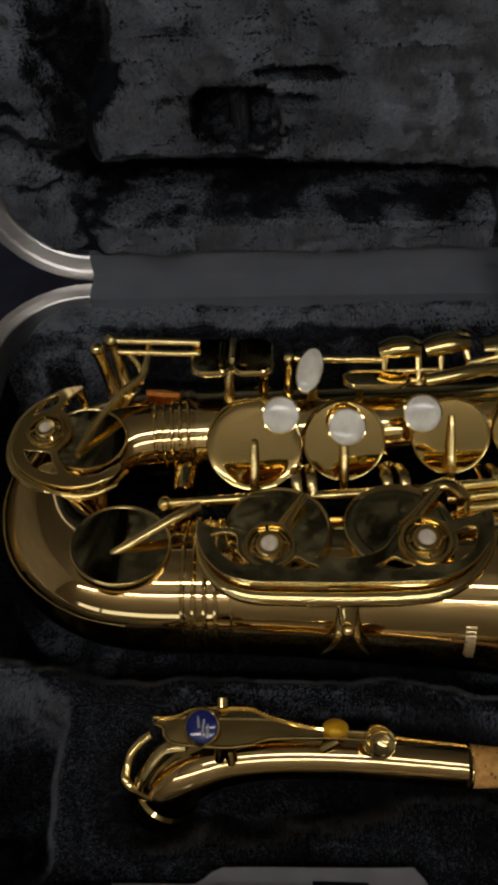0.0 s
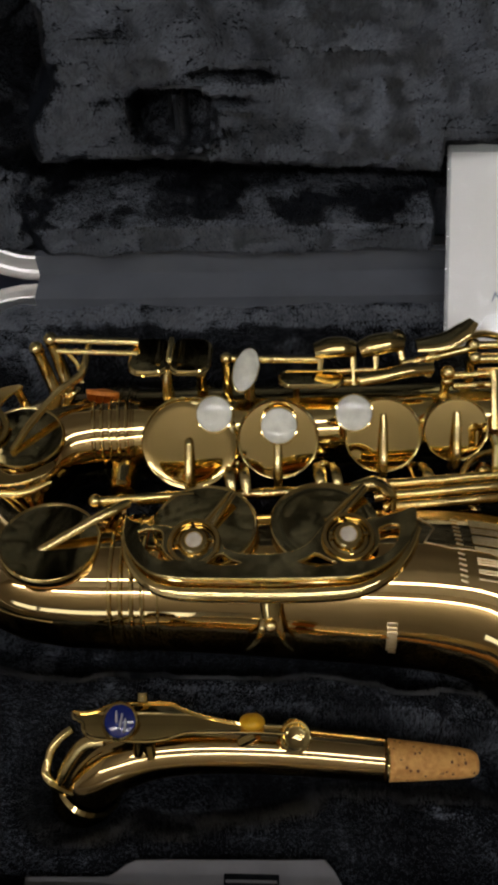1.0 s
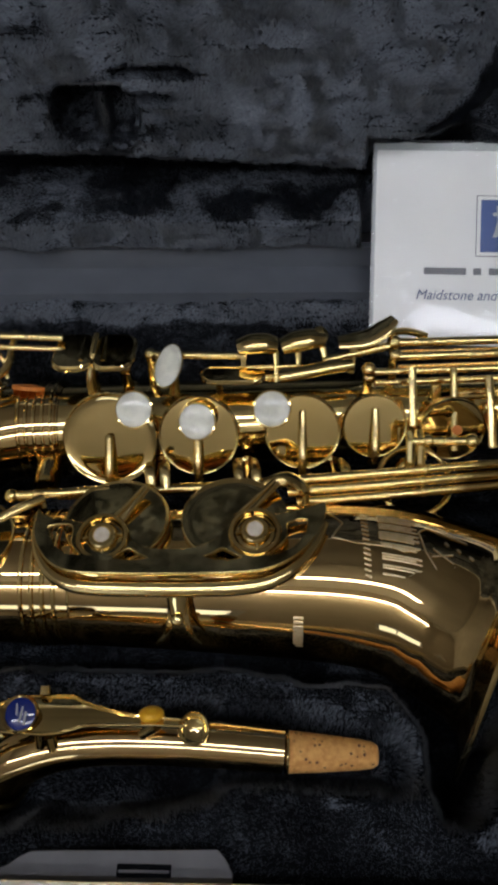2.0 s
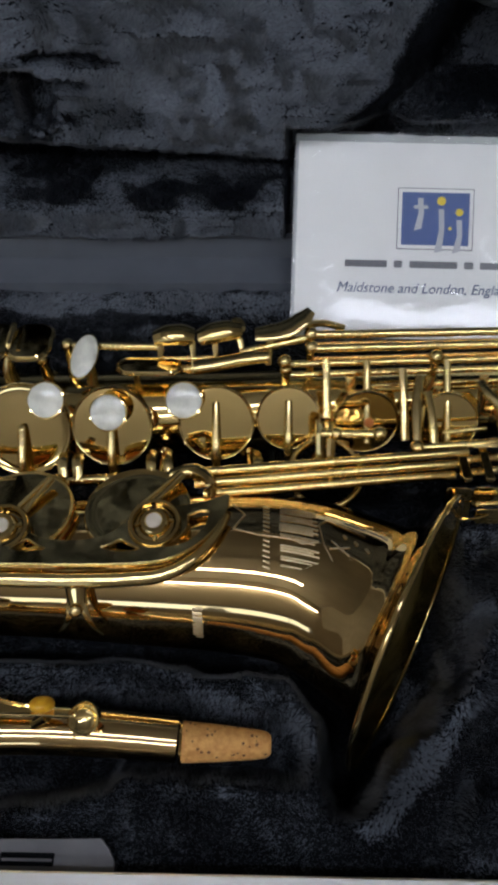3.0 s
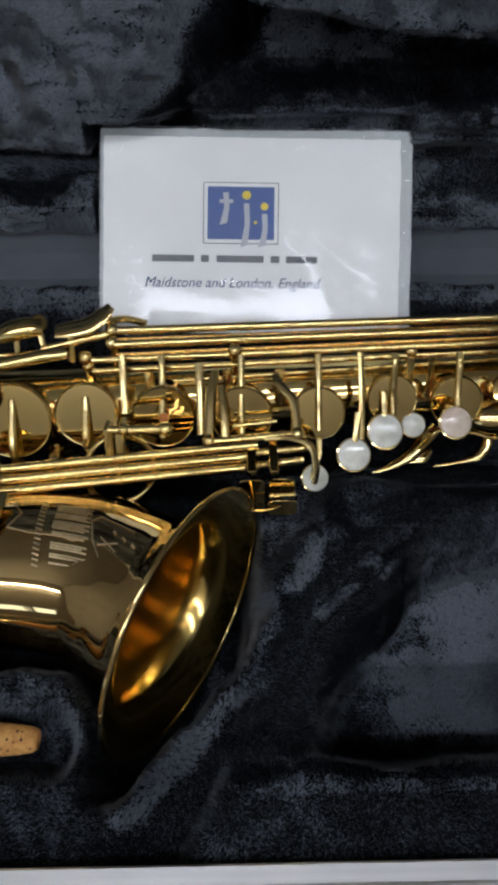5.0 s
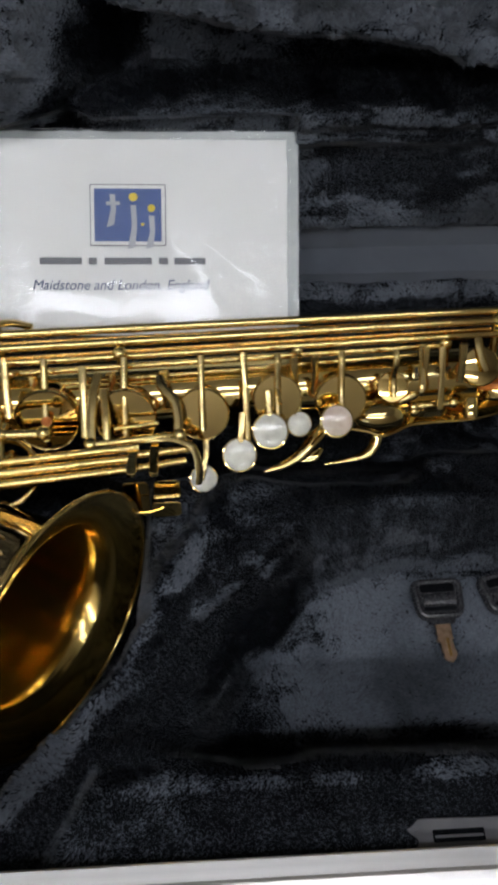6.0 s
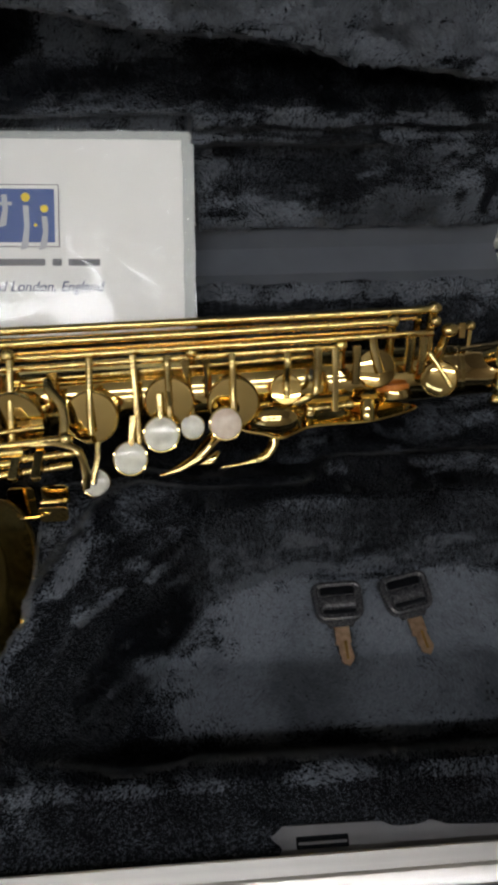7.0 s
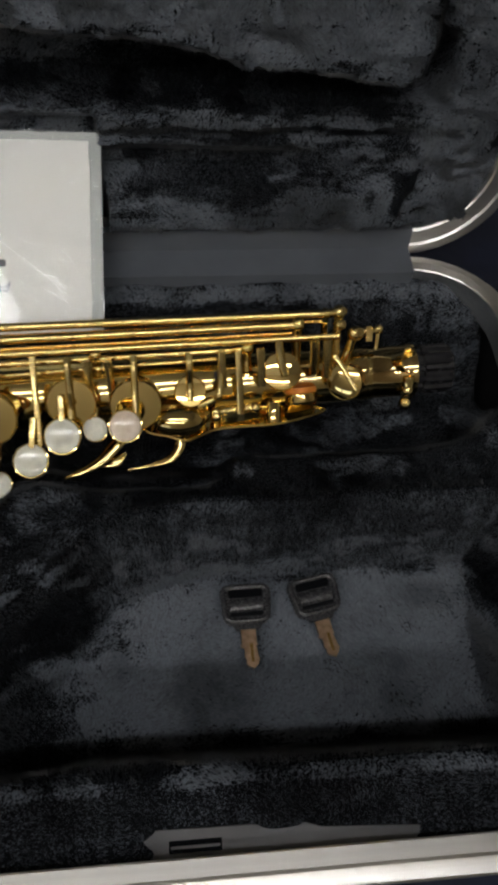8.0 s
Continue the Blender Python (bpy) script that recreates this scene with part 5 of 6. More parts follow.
# brace ring between body and bell
gold("brace_ring", ring((0.2005, 0.2130, 0.1600), (0, -0.20, 0.98), 0.0160, 0.0015, 48, 10))
gold("brace_foot", ball((0.1990, 0.2020, 0.1470), 0.0040))
gold("brace_foot", ball((0.1990, 0.2277, 0.1486), 0.0045))

# thumb pieces and palm-key plate at the front of the upper body
gold("thumb_hook", sweep(curve_through([(0.3210, 0.2235, 0.1344), (0.3309, 0.2259, 0.1364), (0.3399, 0.2303, 0.1394), (0.3468, 0.2372, 0.1424), (0.3538, 0.2431, 0.1454)], 6), [0.0008, 0.0020, 0.0030, 0.0036, 0.0030], 12, 0.45, (0, -0.3, 1)))
gold("thumb_rest", sweep(curve_through([(0.3389, 0.2288, 0.1355), (0.3458, 0.2298, 0.1375), (0.3508, 0.2332, 0.1395)], 5), [0.0010, 0.0036, 0.0010], 12, 0.35, (0, -0.4, 1)))
gold("strap_bracket", sweep(curve_through([(0.3518, 0.2267, 0.1346), (0.3637, 0.2276, 0.1366), (0.3731, 0.2290, 0.1396), (0.3776, 0.2339, 0.1426), (0.3786, 0.2389, 0.1456)], 6), [0.0006, 0.0012, 0.0026, 0.0028, 0.0026], 12, 0.5, (0, -0.3, 1)))
PLATE_TOP = [(0.3588, 0.2431), (0.3637, 0.2391), (0.3726, 0.2368), (0.3810, 0.2339), (0.3885, 0.2366), (0.3964, 0.2399), (0.4093, 0.2411), (0.4261, 0.2419), (0.4409, 0.2452), (0.4517, 0.2490), (0.4507, 0.2520), (0.4330, 0.2541), (0.3935, 0.2526), (0.3737, 0.2508), (0.3588, 0.2490)]
gold("palm_plate", plate([(p.x, p.y) for p in curve_through([(x, y, 0) for x, y in PLATE_TOP], 4)], (0, 0, 0.1461), (1, 0, 0), (0, 1, 0), 0.0020, 0.0006))
palm_c, palm_up, palm_view = Vector((0.3780, 0.2400, 0.1570)), Vector((0, 0.84, 0.54)), Vector((0, -0.54, 0.84))
gold("palm_touch", squeeze(squeeze(ball(palm_c, 0.0130, (1, 0.1, 0), 24), palm_c, palm_up, 0.60), palm_c, palm_view, 0.55))
gold("key_arm", sweep(curve_through([(0.4000, 0.2680, 0.1760), (0.3980, 0.2480, 0.1690), (0.3960, 0.2470, 0.1640), (0.3880, 0.2460, 0.1600)], 6), [0.0017, 0.0017, 0.0018, 0.0022], 10, 0.8))
for x, y in ((0.3815, 0.2363), (0.3895, 0.2428), (0.3964, 0.2442)):
    gold("palm_ball", ball((x, y, 0.1537), 0.0030), rod((x, y, 0.1467), (x, y, 0.1537), 0.0016))
hinge_rod((0.3964, 0.2462, 0.1546), (0.4161, 0.2474, 0.1557), 0.0019, 2)
gold("post_ball", ball((0.4161, 0.2474, 0.1557), 0.0030))
gold("post_ball", ball((0.3964, 0.2462, 0.1546), 0.0030))
gold("palm_stop", lathe([(0.0, -0.005), (0.0036, -0.005), (0.0038, -0.0045), (0.0038, 0.0045), (0.0034, 0.0052), (0.0, 0.0052)], (0.4250, 0.2450, 0.1540), (0.03, 0.84, 0.54), 20))
side_c, side_n = (0.4400, 0.2500, 0.1530), (0.08, -0.80, -0.58)
side = gold("key_cup", lathe([(0.0, 0.0), (0.0068, 0.0), (0.0080, -0.0008), (0.0084, -0.002), (0.0084, -0.0055), (0.0078, -0.006)], side_c, side_n, 36))
part("pad", lathe([(0.0076, -0.0055), (0.0080, -0.0070), (0.0078, -0.0085), (0.0, -0.0088)], side_c, side_n, 32), PAD, side, "orange-brown leather pad")

# receiver, screw and end plug
rc = axis_at(0.4725)[0]
rd = (axis_at(0.48)[0] - axis_at(0.46)[0]).normalized()
gold("receiver", lathe([(0.0137, -0.004), (0.0143, 0.0), (0.0143, 0.002), (0.0137, 0.003), (0.0134, 0.024), (0.0142, 0.0255), (0.0142, 0.0285), (0.0130, 0.029), (0.0118, 0.029)], rc, rd, 40))
gold("receiver_lug", lathe([(0.0028, -0.007), (0.0034, -0.005), (0.0034, 0.003), (0.0028, 0.005), (0.0, 0.005)], (0.4958, 0.2590, 0.1549), (0, 0.5, 0.85), 18), ball((0.4950, 0.2530, 0.1470), 0.0034), ball((0.4955, 0.2570, 0.1529), 0.0036))
guard_tube = gold("pin_guard", lathe([(0.0048, -0.009), (0.0054, -0.004), (0.0064, 0.001), (0.0066, 0.0018), (0.0061, 0.0021), (0.0057, 0.001)], (0.4945, 0.2672, 0.1640), (0.62, -0.42, 0.66), 32))
part("pin_guard_bore", lathe([(0.0058, 0.0012), (0.0050, -0.003), (0.0042, -0.006), (0.0, -0.0061)], (0.4945, 0.2672, 0.1640), (0.62, -0.42, 0.66), 32), GOLD_IN, guard_tube, "dark inside of the open guard")
hinge_rod((0.4661, 0.2789, 0.1746), (0.4818, 0.2806, 0.1725), 0.0015, 1)
gold("octave_pin", plate(rounded(0.0036, 0.0080, 0.0008, 3), (0.4750, 0.2795, 0.1715), (1, 0, 0), (0, 0.75, 0.66), 0.0030), ball((0.4803, 0.2811, 0.1730), 0.0026), rod((0.4803, 0.2811, 0.1730), (0.4794, 0.2743, 0.1654), 0.0013))
ps = rc + 0.029 * rd
ribs = []
for k in range(48):
    a = 2 * math.pi * k / 48
    ribs.append(0.0121 + 0.0009 * (1 if k % 4 < 2 else -0.6))
pa, pb, pn = frame_of(rd)
pv = [ps + h * pn + (q * s) * (math.cos(2 * math.pi * k / 48) * pa + math.sin(2 * math.pi * k / 48) * pb) for h, s in ((-0.004, 0.9), (0.0035, 0.9), (0.004, 1.0), (0.0185, 1.0), (0.0195, 0.95)) for k, q in enumerate(ribs)]
pf = [(i * 48 + k, i * 48 + (k + 1) % 48, (i + 1) * 48 + (k + 1) % 48, (i + 1) * 48 + k) for i in range(4) for k in range(48)] + [tuple(4 * 48 + k for k in range(48))]
plug = thing("end_plug", "ribbed black plastic plug in the instrument's open end", "plug")
part("plug_body", (pv, pf), BLACK_PLASTIC, plug, "", 30)


# engraving on the bell: plain bars and shapes that follow its surface
def bell_surface(x, angle, lift=0.00025):
    """A place on the outside of the bell; the angle is counted from straight up towards the front."""
    xs = [p.x for p in bell_line]
    y = float(np.interp(x, xs, [p.y for p in bell_line]))
    z = float(np.interp(x, xs, [p.z for p in bell_line]))
    r = float(np.interp(x, xs, bell_radii)) + lift
    return Vector((x, y - r * math.sin(angle), z + r * math.cos(angle)))


def engrave(strokes, name="engraving", w=0.00045, parent=None):
    geos = []
    for (xa, aa), (xb, ab) in strokes:
        n = 8
        line = [bell_surface(xa + (xb - xa) * i / n, aa + (ab - aa) * i / n) for i in range(n + 1)]
        geos.append(sweep(line, w, 6, 0.35, tuple(Vector((0, -math.sin((aa + ab) / 2), math.cos((aa + ab) / 2))))))
    return gold(name, *geos, parent=bell, mat=ENGRAVED, label="pale engraved marks")


# small word near the front: five upright bars
for i, (a0, a1, w) in enumerate(((0.86, 0.98, 0.0010), (1.00, 1.05, 0.0006), (1.07, 1.11, 0.0006), (1.13, 1.17, 0.0006), (1.19, 1.28, 0.0008))):
    engrave([((0.1448, a0), (0.1488, a0)), ((0.1448, (a0 + a1) / 2), (0.1486, (a0 + a1) / 2)), ((0.1448 + 0.001 * (i > 0), a1), (0.1488, a1))], w=w * 0.8)
# large word across the top of the bell: groups of thin bars
for a0, count in ((-0.50, 4), (-0.36, 3), (-0.24, 4), (-0.09, 2), (0.04, 3), (0.17, 2), (0.27, 1)):
    for k in range(count):
        engrave([((0.1795, a0 + 0.030 * k), (0.1945 - 0.002 * (k % 2), a0 + 0.030 * k))], w=0.00042)
engrave([((0.1795, -0.24), (0.1795, -0.15))])
engrave([((0.1795, -0.10), (0.1880, -0.02)), ((0.1880, -0.02), (0.1945, -0.09))])
engrave([((0.1942, 0.16), (0.1890, 0.26))])
# a column of small marks beside it
for k in range(14):
    a = -0.50 + 0.062 * k
    engrave([((0.1726, a), (0.1752, a + 0.02))], w=0.0004)
# a bent line before it, a looped line and three small marks behind it
engrave([((0.1600, -0.52), (0.1652, -0.34)), ((0.1652, -0.34), (0.1605, -0.12)), ((0.1605, -0.12), (0.1700, -0.06)), ((0.1700, -0.06), (0.1930, -0.04))], w=0.0003)
engrave([((0.1965, -0.08), (0.1950, -0.34)), ((0.1950, -0.34), (0.1985, -0.44)), ((0.1985, -0.44), (0.2130, -0.40)), ((0.1965, -0.08), (0.2010, 0.16)), ((0.2010, 0.16), (0.2065, -0.02)), ((0.1985, -0.05), (0.2065, -0.16)), ((0.1995, -0.16), (0.2060, -0.05))], w=0.0003)
for x, a in ((0.2045, -0.30), (0.2085, -0.26), (0.2125, -0.22)):
    engrave([((x, a), (x + 0.0010, a + 0.03))], w=0.0005)

# ---- the neck, lying apart ----
neck = thing("saxophone_neck", "gold saxophone neck with octave key and cork end, in the plush", "saxophone neck")
neck_line = curve_through([(0.1406, 0.1012, 0.1485), (0.1218, 0.1023, 0.1499), (0.0991, 0.1032, 0.1515), (0.0745, 0.1031, 0.1526), (0.0549, 0.1014, 0.1516), (0.0404, 0.0974, 0.1479), (0.0304, 0.0921, 0.1405), (0.0255, 0.0882, 0.1309)], 6)
gold("neck_tube", sweep(neck_line, [0.0084, 0.0086, 0.0089, 0.0093, 0.0098, 0.0105, 0.0112, 0.0116], 32, caps=False), parent=neck)
CORK_A, CORK_B = Vector((0.1420, 0.1004, 0.1490)), Vector((0.1760, 0.1000, 0.1470))
cd = (CORK_B - CORK_A).normalized()
CORK_L = (CORK_B - CORK_A).length
CORK_R = [(0.0, 0.0075), (0.001, 0.0075), (0.35 * CORK_L, 0.0068), (0.80 * CORK_L, 0.0055), (0.95 * CORK_L, 0.0047), (CORK_L, 0.0036)]
cork = part("cork", lathe([(r, h) for h, r in CORK_R] + [(0.0030, CORK_L), (0.0028, CORK_L - 0.004), (0.0, CORK_L - 0.004)], CORK_A, cd, 32), CORK, neck, "pitted orange-tan cork sleeve")
ca, cb, cn = frame_of(cd)
pits = []
for k in range(90):
    h, a = random.uniform(0.002, 0.95 * CORK_L), random.uniform(0, 2 * math.pi)
    r = float(np.interp(h, [p[0] for p in CORK_R], [p[1] for p in CORK_R]))
    d = math.cos(a) * ca + math.sin(a) * cb
    pits.append(ball(CORK_A + h * cn + (r - 0.0001) * d, random.uniform(0.0002, 0.0007), d, 7, 0.4))
part("cork_pits", join(*pits), CORK_PIT, cork, "dark pits in the cork")
gold("neck_band", ring(CORK_A, cd, 0.0078, 0.0006, 32, 8), parent=neck)
gold("tenon_ring", lathe([(0.0122, -0.003), (0.0134, -0.002), (0.0134, 0.003), (0.0122, 0.004)], (0.0286, 0.0907, 0.1377), (0.5, 0.40, 0.76), 32), parent=neck)
loop_key = gold("octave_key", sweep(curve_through([(0.0264, 0.1068, 0.1630), (0.0221, 0.1042, 0.1610), (0.0188, 0.1008, 0.1590), (0.0175, 0.0972, 0.1570), (0.0167, 0.0930, 0.1550), (0.0188, 0.0902, 0.1540), (0.0211, 0.0886, 0.1520), (0.0235, 0.0876, 0.1500), (0.0274, 0.0870, 0.1480), (0.0309, 0.0887, 0.1460)], 6), [0.0016, 0.0018, 0.0018, 0.0018, 0.0022, 0.0020, 0.0016, 0.0014, 0.0012, 0.0010], 12, 0.8), parent=neck)
gold("key_arm", sweep(curve_through([(0.0400, 0.1022, 0.1680), (0.0326, 0.1012, 0.1660), (0.0280, 0.0978, 0.1620), (0.0243, 0.0938, 0.1570), (0.0214, 0.0898, 0.1520)], 6), [0.0024, 0.0024, 0.0024, 0.0024, 0.0018], 12, 0.8), parent=loop_key)
KEY_SHAPE = [(0.0276, 0.1110), (0.0318, 0.1108), (0.0375, 0.1120), (0.0417, 0.1142), (0.0510, 0.1148), (0.0625, 0.1150), (0.0668, 0.1130), (0.0752, 0.1102), (0.0856, 0.1082), (0.0977, 0.1072), (0.1048, 0.1066), (0.1048, 0.1046), (0.0947, 0.1048), (0.0836, 0.1048), (0.0695, 0.1042), (0.0636, 0.1024), (0.0556, 0.1012), (0.0434, 0.1016), (0.0362, 0.1022), (0.0328, 0.1042), (0.0316, 0.1076), (0.0285, 0.1088)]


def bent(geo):
    """Bends a plate down over the tube, away from the line where it rides."""
    return [Vector((v[0], v[1], v[2] - 21 * max(v[1] - 0.1040, 0) ** 2 + 1.5 * max(v[1] - 0.1040, 0) * (v[1] - 0.1040))) for v in geo[0]], geo[1]


def strip_plate(rows, thick):
    """A thin plate over rows of (x, low, high), six across."""
    pts = [Vector((x, lo + (hi - lo) * j / 6, z)) for z in (0.0, thick) for x, lo, hi in rows for j in range(7)]
    n = len(rows)
    faces = [(i * 7 + j, i * 7 + j + 1, (i + 1) * 7 + j + 1, (i + 1) * 7 + j) for i in range(n - 1) for j in range(6)]
    faces = [tuple(reversed(q)) for q in faces] + [tuple(k + 7 * n for k in q) for q in faces]
    edge = [j for j in range(7)] + [i * 7 + 6 for i in range(1, n)] + [(n - 1) * 7 + j for j in range(5, -1, -1)] + [i * 7 for i in range(n - 2, 0, -1)]
    faces += [(p, q, q + 7 * n, p + 7 * n) for p, q in zip(edge, edge[1:] + edge[:1])]
    return pts, faces


top_line, low_line = KEY_SHAPE[:11], list(reversed(KEY_SHAPE[11:]))
KEY_ROWS = [(x, float(np.interp(x, [p[0] for p in low_line], [p[1] for p in low_line])), float(np.interp(x, [p[0] for p in top_line], [p[1] for p in top_line]))) for x in np.linspace(0.0290, 0.1048, 42)]
flat_plate = strip_plate(KEY_ROWS, 0.0012)
gold("key_plate", bent(([v + Vector((0, 0, 0.1690)) for v in flat_plate[0]], flat_plate[1])), parent=loop_key)
gold("plate_edge", bent(sweep([(p.x, p.y, 0.1703) for p in curve_through([(x, y, 0) for x, y in KEY_SHAPE + KEY_SHAPE[:1]], 3)], 0.0007, 8)), parent=loop_key)
badge = gold("badge", lathe([(0.0062, -0.0020), (0.0066, 0.0006), (0.0062, 0.0012), (0.0056, 0.0008)], (0.0458, 0.1076, 0.1720), (0, -0.25, 0.97), 32), parent=loop_key)
part("badge_enamel", lathe([(0.0057, 0.0004), (0.0046, 0.0010), (0.0, 0.0014)], (0.0458, 0.1076, 0.1720), (0, -0.25, 0.97), 32), BLUE_ENAMEL, badge, "blue enamel disc")
for x, y, l, turn in ((-0.0012, 0.0012, 0.0040, 0.5), (0.0006, -0.0004, 0.0052, 0.3), (0.0022, -0.0018, 0.0044, 0.4)):
    m = Vector((0.0458, 0.1076, 0.1720)) + Vector((x, y, 0.0016))
    d = Vector((math.cos(turn + 1.2), math.sin(turn + 1.2), 0)) * (l / 2)
    part("badge_mark", rod(m - d, m + d, 0.0004, 6), PRINT_SILVER, badge, "pale mark")
gold("key_pin", sweep([(0.0526, 0.1153, 0.1690), (0.0524, 0.1182, 0.1700)], [0.0022, 0.0020], 14), parent=neck)
gold("key_saddle", sweep([(0.0520, 0.1026, 0.1650), (0.0515, 0.0992, 0.1600)], [0.0022, 0.0022], 12), parent=neck)
gold("key_saddle", sweep([(0.0555, 0.1020, 0.1640), (0.0560, 0.0988, 0.1590)], [0.0020, 0.0026], 12), parent=neck)
part("key_bumper", squeeze(ball(Vector((0.0930, 0.1082, 0.1710)), 0.0046, (1, 0, 0), 20), Vector((0.0930, 0.1082, 0.1710)), Vector((0, 0.84, 0.54)), 0.62), YELLOW_FELT, neck, "amber yellow bumper")
pip = gold("pip_cup", lathe([(0.0, -0.0016), (0.0026, -0.0012), (0.0043, -0.0002), (0.0048, 0.0006), (0.0053, 0.0008), (0.0058, 0.0), (0.0058, -0.004), (0.0050, -0.0048)], (0.1084, 0.1038, 0.1690), (0.1, -0.42, 0.9), 32), parent=neck)
part("pad", lathe([(0.0052, -0.0046), (0.0052, -0.0060), (0.0, -0.0062)], (0.1084, 0.1038, 0.1690), (0.1, -0.42, 0.9), 24), PAD, pip)
gold("pip", lathe([(0.0030, -0.0100), (0.0026, -0.0060), (0.0, -0.0060)], (0.1084, 0.1038, 0.1690), (0.1, -0.42, 0.9), 16), parent=neck)
gold("key_stop", sweep([(0.0890, 0.1031, 0.1630), (0.0946, 0.1050, 0.1680)], [0.0020, 0.0022], 14), parent=neck)

# ---- the card in its sleeve ----
CARD_Y = Vector((0, 0.825, 0.565)).normalized()
CARD_N = Vector((1, 0, 0)).cross(CARD_Y)
TIP = radians(-1.4)
CARD_R = math.cos(TIP) * Vector((1, 0, 0)) + math.sin(TIP) * CARD_Y
CARD_UP = CARD_N.cross(CARD_R)
CARD_O = Vector((0.1870, 0.2838, 0.1637))
CARD_W, CARD_B, CARD_T = 0.1490, 0.0065, 0.1040
card = thing("card", "white printed card in a clear plastic sleeve, leaning on the lid", "card")


def on_card(u, v, lift=0.0):
    return CARD_O + u * CARD_R + v * CARD_UP + lift * CARD_N


def on_paper(name, outline, mat, lift, parent=card, label="", thick=0.0001):
    return part(name, plate(outline, on_card(0, 0, lift), CARD_R, CARD_UP, thick, 0.00002), mat, parent, label)


def bar(name, u0, u1, v0, v1, mat, lift, parent, label="", r=0.0004):
    return on_paper(name, rounded(u1 - u0, v1 - v0, r, 2, (u0 + u1) / 2, (v0 + v1) / 2), mat, lift, parent, label)


paper = bar("paper", 0.0, CARD_W, CARD_B, CARD_T, PAPER, -0.0006, card, "white printed paper", 0.0008)
bar("logo_frame", 0.0499, 0.0878, 0.0510, 0.0816, INK, 0.0002, paper, "thin frame round a blue square")
bar("logo_margin", 0.0503, 0.0874, 0.0514, 0.0812, PAPER, 0.0003, paper)
bar("logo_square", 0.0521, 0.0856, 0.0532, 0.0794, PRINT_BLUE, 0.0005, paper, "plain blue square")
for u, v0, v1 in ((0.0612, 0.0615, 0.0765), (0.0716, 0.0505, 0.0712), (0.0806, 0.0505, 0.0660)):
    on_paper("logo_stroke", [(u - 0.0014, v1), (u + 0.0014, v1), (u + 0.0018, (v0 + v1) / 2), (u + 0.0008, v0), (u - 0.0030, v0 - 0.0012), (u - 0.0008, (v0 + v1) / 2)], PRINT_SILVER, 0.0007, paper, "silver-grey stroke")
bar("logo_stroke", 0.0580, 0.0650, 0.0712, 0.0730, PRINT_SILVER, 0.0007, paper, "silver-grey stroke")
for u, v, r in ((0.0716, 0.0752, 0.0022), (0.0806, 0.0697, 0.0019), (0.0762, 0.0617, 0.0008)):
    on_paper("logo_dot", [(u + r * math.cos(a * math.pi / 8), v + r * math.sin(a * math.pi / 8)) for a in range(16)], PRINT_YELLOW, 0.0007, paper, "yellow dot")
for u0, u1 in ((0.0245, 0.0455), (0.0490, 0.0530), (0.0568, 0.0805), (0.0840, 0.0885), (0.0918, 0.1075)):
    bar("printed_bar", u0, u1, 0.0418, 0.0452, INK_SOFT, 0.0003, paper, "dark grey printed bar")
words = bpy.data.curves.new("printed_words", "FONT")
words.body, words.size, words.shear, words.resolution_u = "Maidstone and London, England", 0.0072, 0.28, 3
holder = new("printed_words", words)
bpy.context.view_layer.update()
flat_words = bpy.data.meshes.new_from_object(holder.evaluated_get(bpy.context.evaluated_depsgraph_get()))
bpy.data.objects.remove(holder)
wide_ = max(v.co.x for v in flat_words.vertices)
here = on_card(0.0205, 0.0292, 0.0004)
flat_words.transform(Matrix(((*(CARD_R * 0.0890 / wide_), 0), (*CARD_UP, 0), (*CARD_N, 0), (0, 0, 0, 1))).transposed())
flat_words.transform(Matrix.Translation(here))
flat_words.materials.clear()
flat_words.materials.append(INK_BLUE)
line_ = new("printed_words", flat_words)
line_.parent = paper
tagged(line_, "slate blue italic printed words")

on_paper("sleeve_back", rounded(CARD_W + 0.0075, CARD_T - CARD_B + 0.004, 0.001, 2, CARD_W / 2 + 0.0020, (CARD_T + CARD_B) / 2 + 0.0018), MILKY, -0.0012, card, "milky back sheet of the sleeve")

# sleeve: a wavy clear sheet in front, with sealed edges
nu, nv = 160, 116
film_pts, film_faces = [], []


def fold(u, v, freq, seed):
    """Sharp-backed folds."""
    return (1 - abs(noise.noise((u * freq, v * freq * 0.6, seed))) * 2) ** 3


for j in range(nv):
    for i in range(nu):
        u = -0.0018 + (CARD_W + 0.0075) * i / (nu - 1)
        v = CARD_B - 0.002 + (CARD_T - CARD_B + 0.0065) * j / (nv - 1)
        rim = min(u + 0.0018, CARD_W + 0.0057 - u, CARD_T + 0.0045 - v)
        near_edge = max(0.0, 1 - rim / 0.026) ** 2
        side_ = min(1.0, max(0.0, (u - 0.085) / 0.03))
        wave = 0.0012 + 0.0002 * noise.noise((u * 34, v * 34, 3.0)) + (0.0001 + 0.0012 * side_) * max(0.0, fold(u + 0.6 * v, v - 0.3 * u, 22, 7.0)) + near_edge * (0.0022 * noise.noise((u * 170, v * 170, 9.0)) + 0.0016 * noise.noise((u * 80, v * 110, 5.0)))
        crest = 0.055 - 0.18 * (u - 0.12) + 0.004 * noise.noise((u * 60, 1.0, 2.0))
        wave += 0.0015 * side_ * math.exp(-((v - crest) / 0.0075) ** 2)
        film_pts.append(on_card(u, v, 0.0004 + max(wave, 0.0001) * min(1, 0.3 + rim / 0.004)))
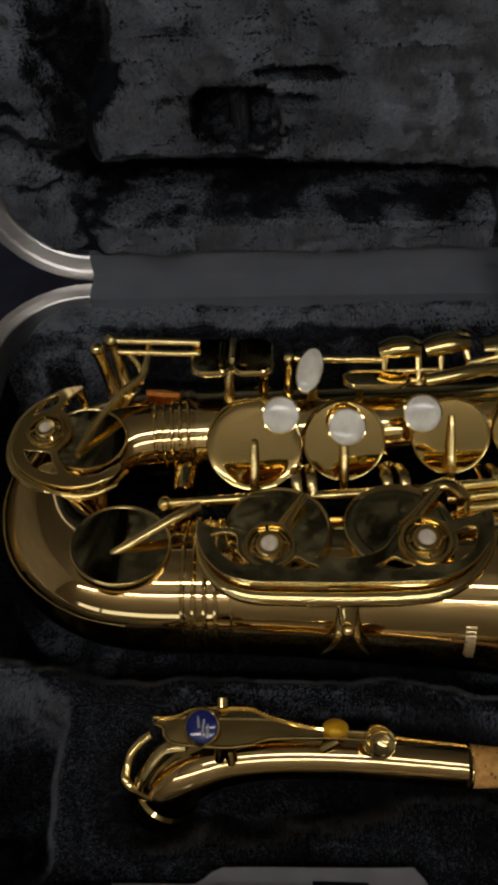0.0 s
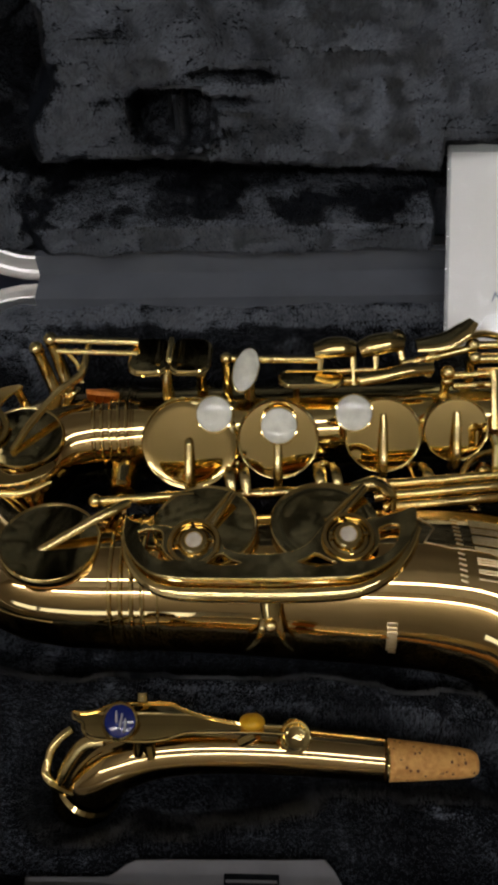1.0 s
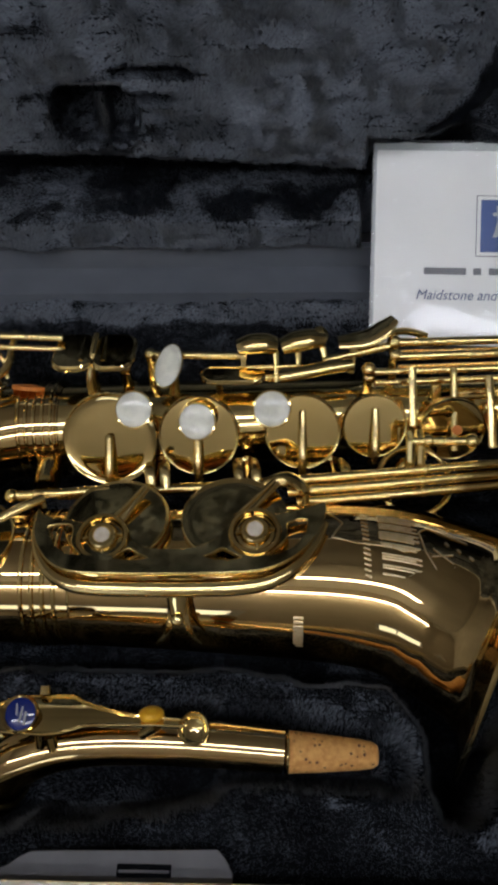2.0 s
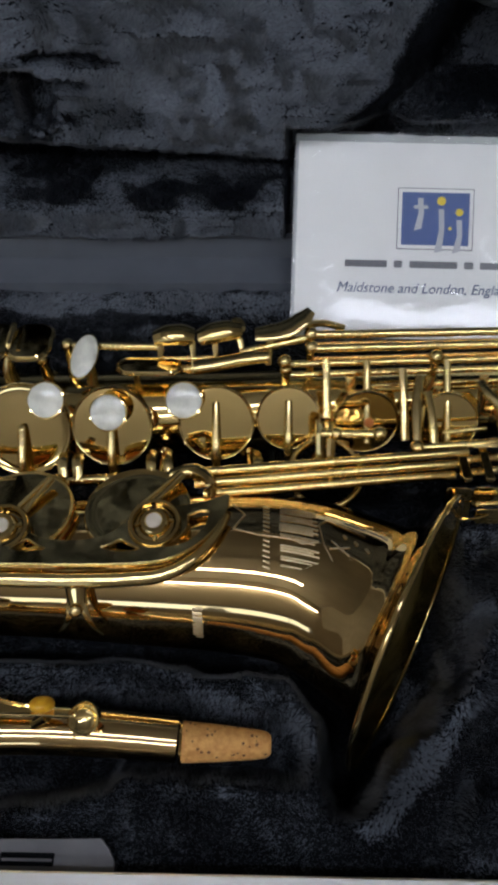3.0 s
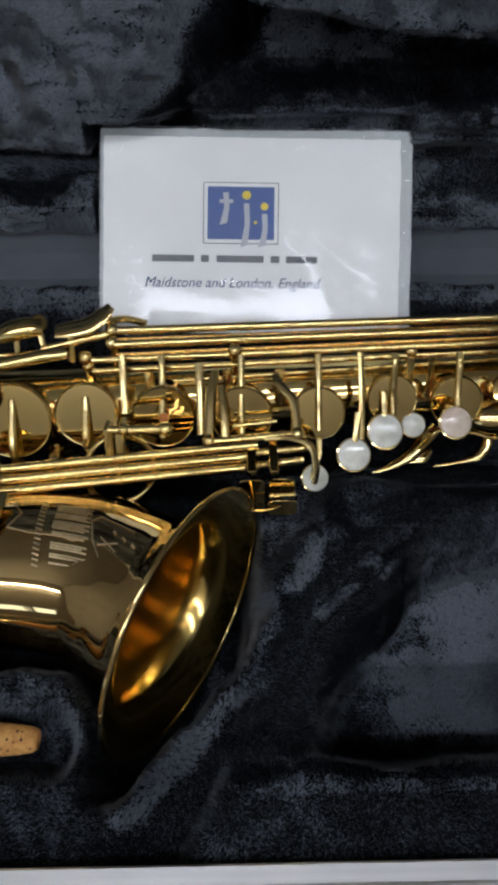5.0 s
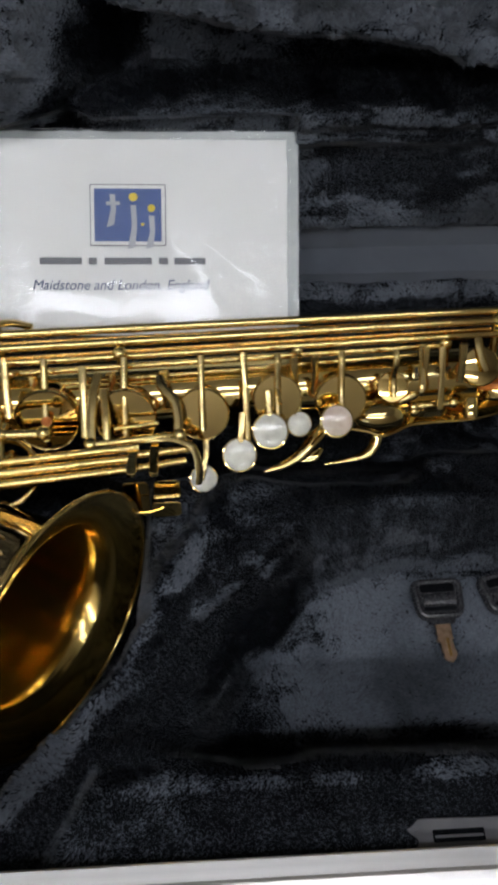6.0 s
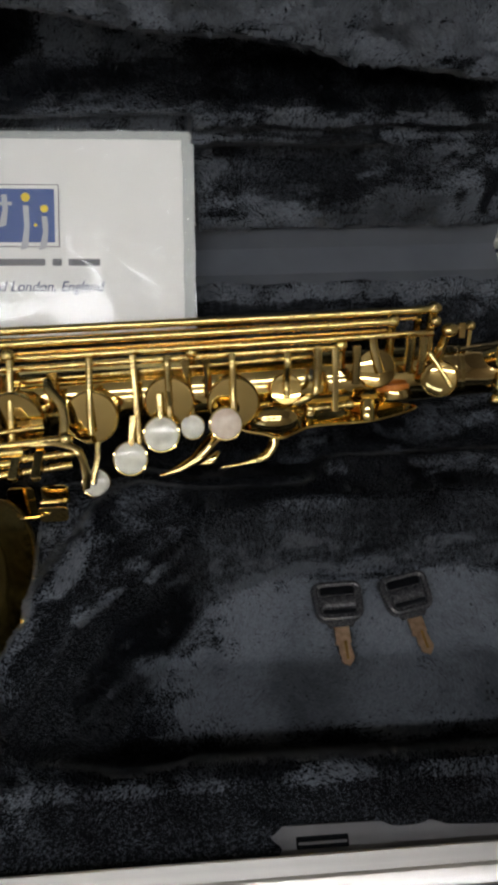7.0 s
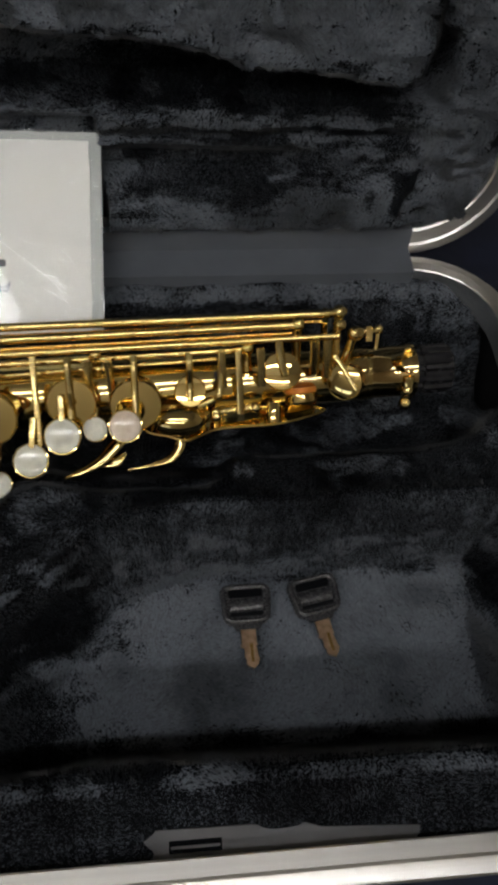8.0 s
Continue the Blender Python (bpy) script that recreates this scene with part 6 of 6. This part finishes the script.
for j in range(nv - 1):
    for i in range(nu - 1):
        film_faces.append((j * nu + i, j * nu + i + 1, (j + 1) * nu + i + 1, (j + 1) * nu + i))
film = part("sleeve", (film_pts, film_faces), FILM, card, "clear crinkled plastic sleeve", 180)
film.visible_shadow = False
for pts in ([(-0.0018, CARD_B), (-0.0018, CARD_T + 0.0045), (CARD_W + 0.0057, CARD_T + 0.0045), (CARD_W + 0.0057, CARD_B)],):
    seam = part("sleeve_seam", sweep([on_card(u, v, 0.0004) for u, v in pts], 0.0004, 6), FILM, film, "folded clear edge")
    seam.visible_shadow = False


# ---- two case keys in the tray ----
def case_key(x, y, z, turn):
    key = thing("case_key", "small brass key with a dark grey plastic head, on plush", "key", "two case keys")
    hx, hy = 0.0125, 0.0102
    head = part("head", plate([(px * (1 + 0.08 * py / hy), py) for px, py in rounded(2 * hx, 2 * hy, 0.0045, 5)], (0, 0, 0.0012), (1, 0, 0), (0, 1, 0), 0.0046, 0.0009), KEY_PLASTIC, key, "dark grey moulded head")
    part("head_edge", sweep([(px * (1 + 0.08 * py / hy), py, 0.0058) for px, py in rounded(2 * hx - 0.003, 2 * hy - 0.003, 0.0036, 5)] + [((hx - 0.0015) * (1 + 0.08 * (hy - 0.0051) / hy), hy - 0.0015 - 0.0036, 0.0058)], 0.0016, 8), KEY_PLASTIC, head)
    # both slots are raised plates whose dark colour stands in for shade
    part("slot", plate([(px, py + 0.0008 * (1 - (px / 0.009) ** 2)) for px, py in rounded(0.0175, 0.0042, 0.0012, 3, 0.0, 0.0050)], (0, 0, 0.0060), (1, 0, 0), (0, 1, 0), 0.0003, 0.0001), LINING, head, "dark plate for the shade in a slot")
    part("slot", plate([(px, py - 0.0008 * (1 - (px / 0.009) ** 2)) for px, py in rounded(0.0165, 0.0020, 0.0008, 3, 0.0, -0.0052)], (0, 0, 0.0060), (1, 0, 0), (0, 1, 0), 0.0003, 0.0001), LINING, head, "dark plate for the shade in a slot")
    part("grip", sweep([(-0.0082, -0.0008, 0.0052), (0.0082, -0.0008, 0.0052)], 0.0036, 24, 0.62), KEY_PLASTIC, head)
    part("collar", plate([(-0.0075, 0), (-0.0060, -0.0028), (0.0060, -0.0028), (0.0075, 0), (0.0075, 0.002), (-0.0075, 0.002)], (0, -hy + 0.0002, 0.0016), (1, 0, 0), (0, 1, 0), 0.0034, 0.0006), KEY_PLASTIC, key)
    cut = [(-0.0038, 0), (0.0038, 0), (0.0038, -0.0070), (0.0042, -0.0076), (0.0032, -0.0080), (0.0036, -0.0110), (0.0040, -0.0136), (0.0044, -0.0150), (0.0034, -0.0172), (0.0014, -0.0192), (-0.0012, -0.0180), (-0.0024, -0.0164), (-0.0020, -0.0148), (-0.0030, -0.0130), (-0.0026, -0.0112), (-0.0028, -0.0092), (-0.0040, -0.0086), (-0.0044, -0.0078), (-0.0038, -0.0070)]
    blade = part("blade", plate(cut, (0, -hy - 0.0024, 0.0023), (1, 0, 0), (0, 1, 0), 0.0018, 0.0002), KEY_BRASS, key, "worn brass blade")
    part("groove", box(0.0002, 0.0016, -hy - 0.0185, -hy - 0.0095, 0.0041, 0.00425), GOLD_DEEP, blade)
    key.matrix_basis = pose(x, y, z, 3, 0, turn)
    return key


case_key(0.4083, 0.1682, 0.0905, 1.5)
case_key(0.4440, 0.1707, 0.0905, 11.0)
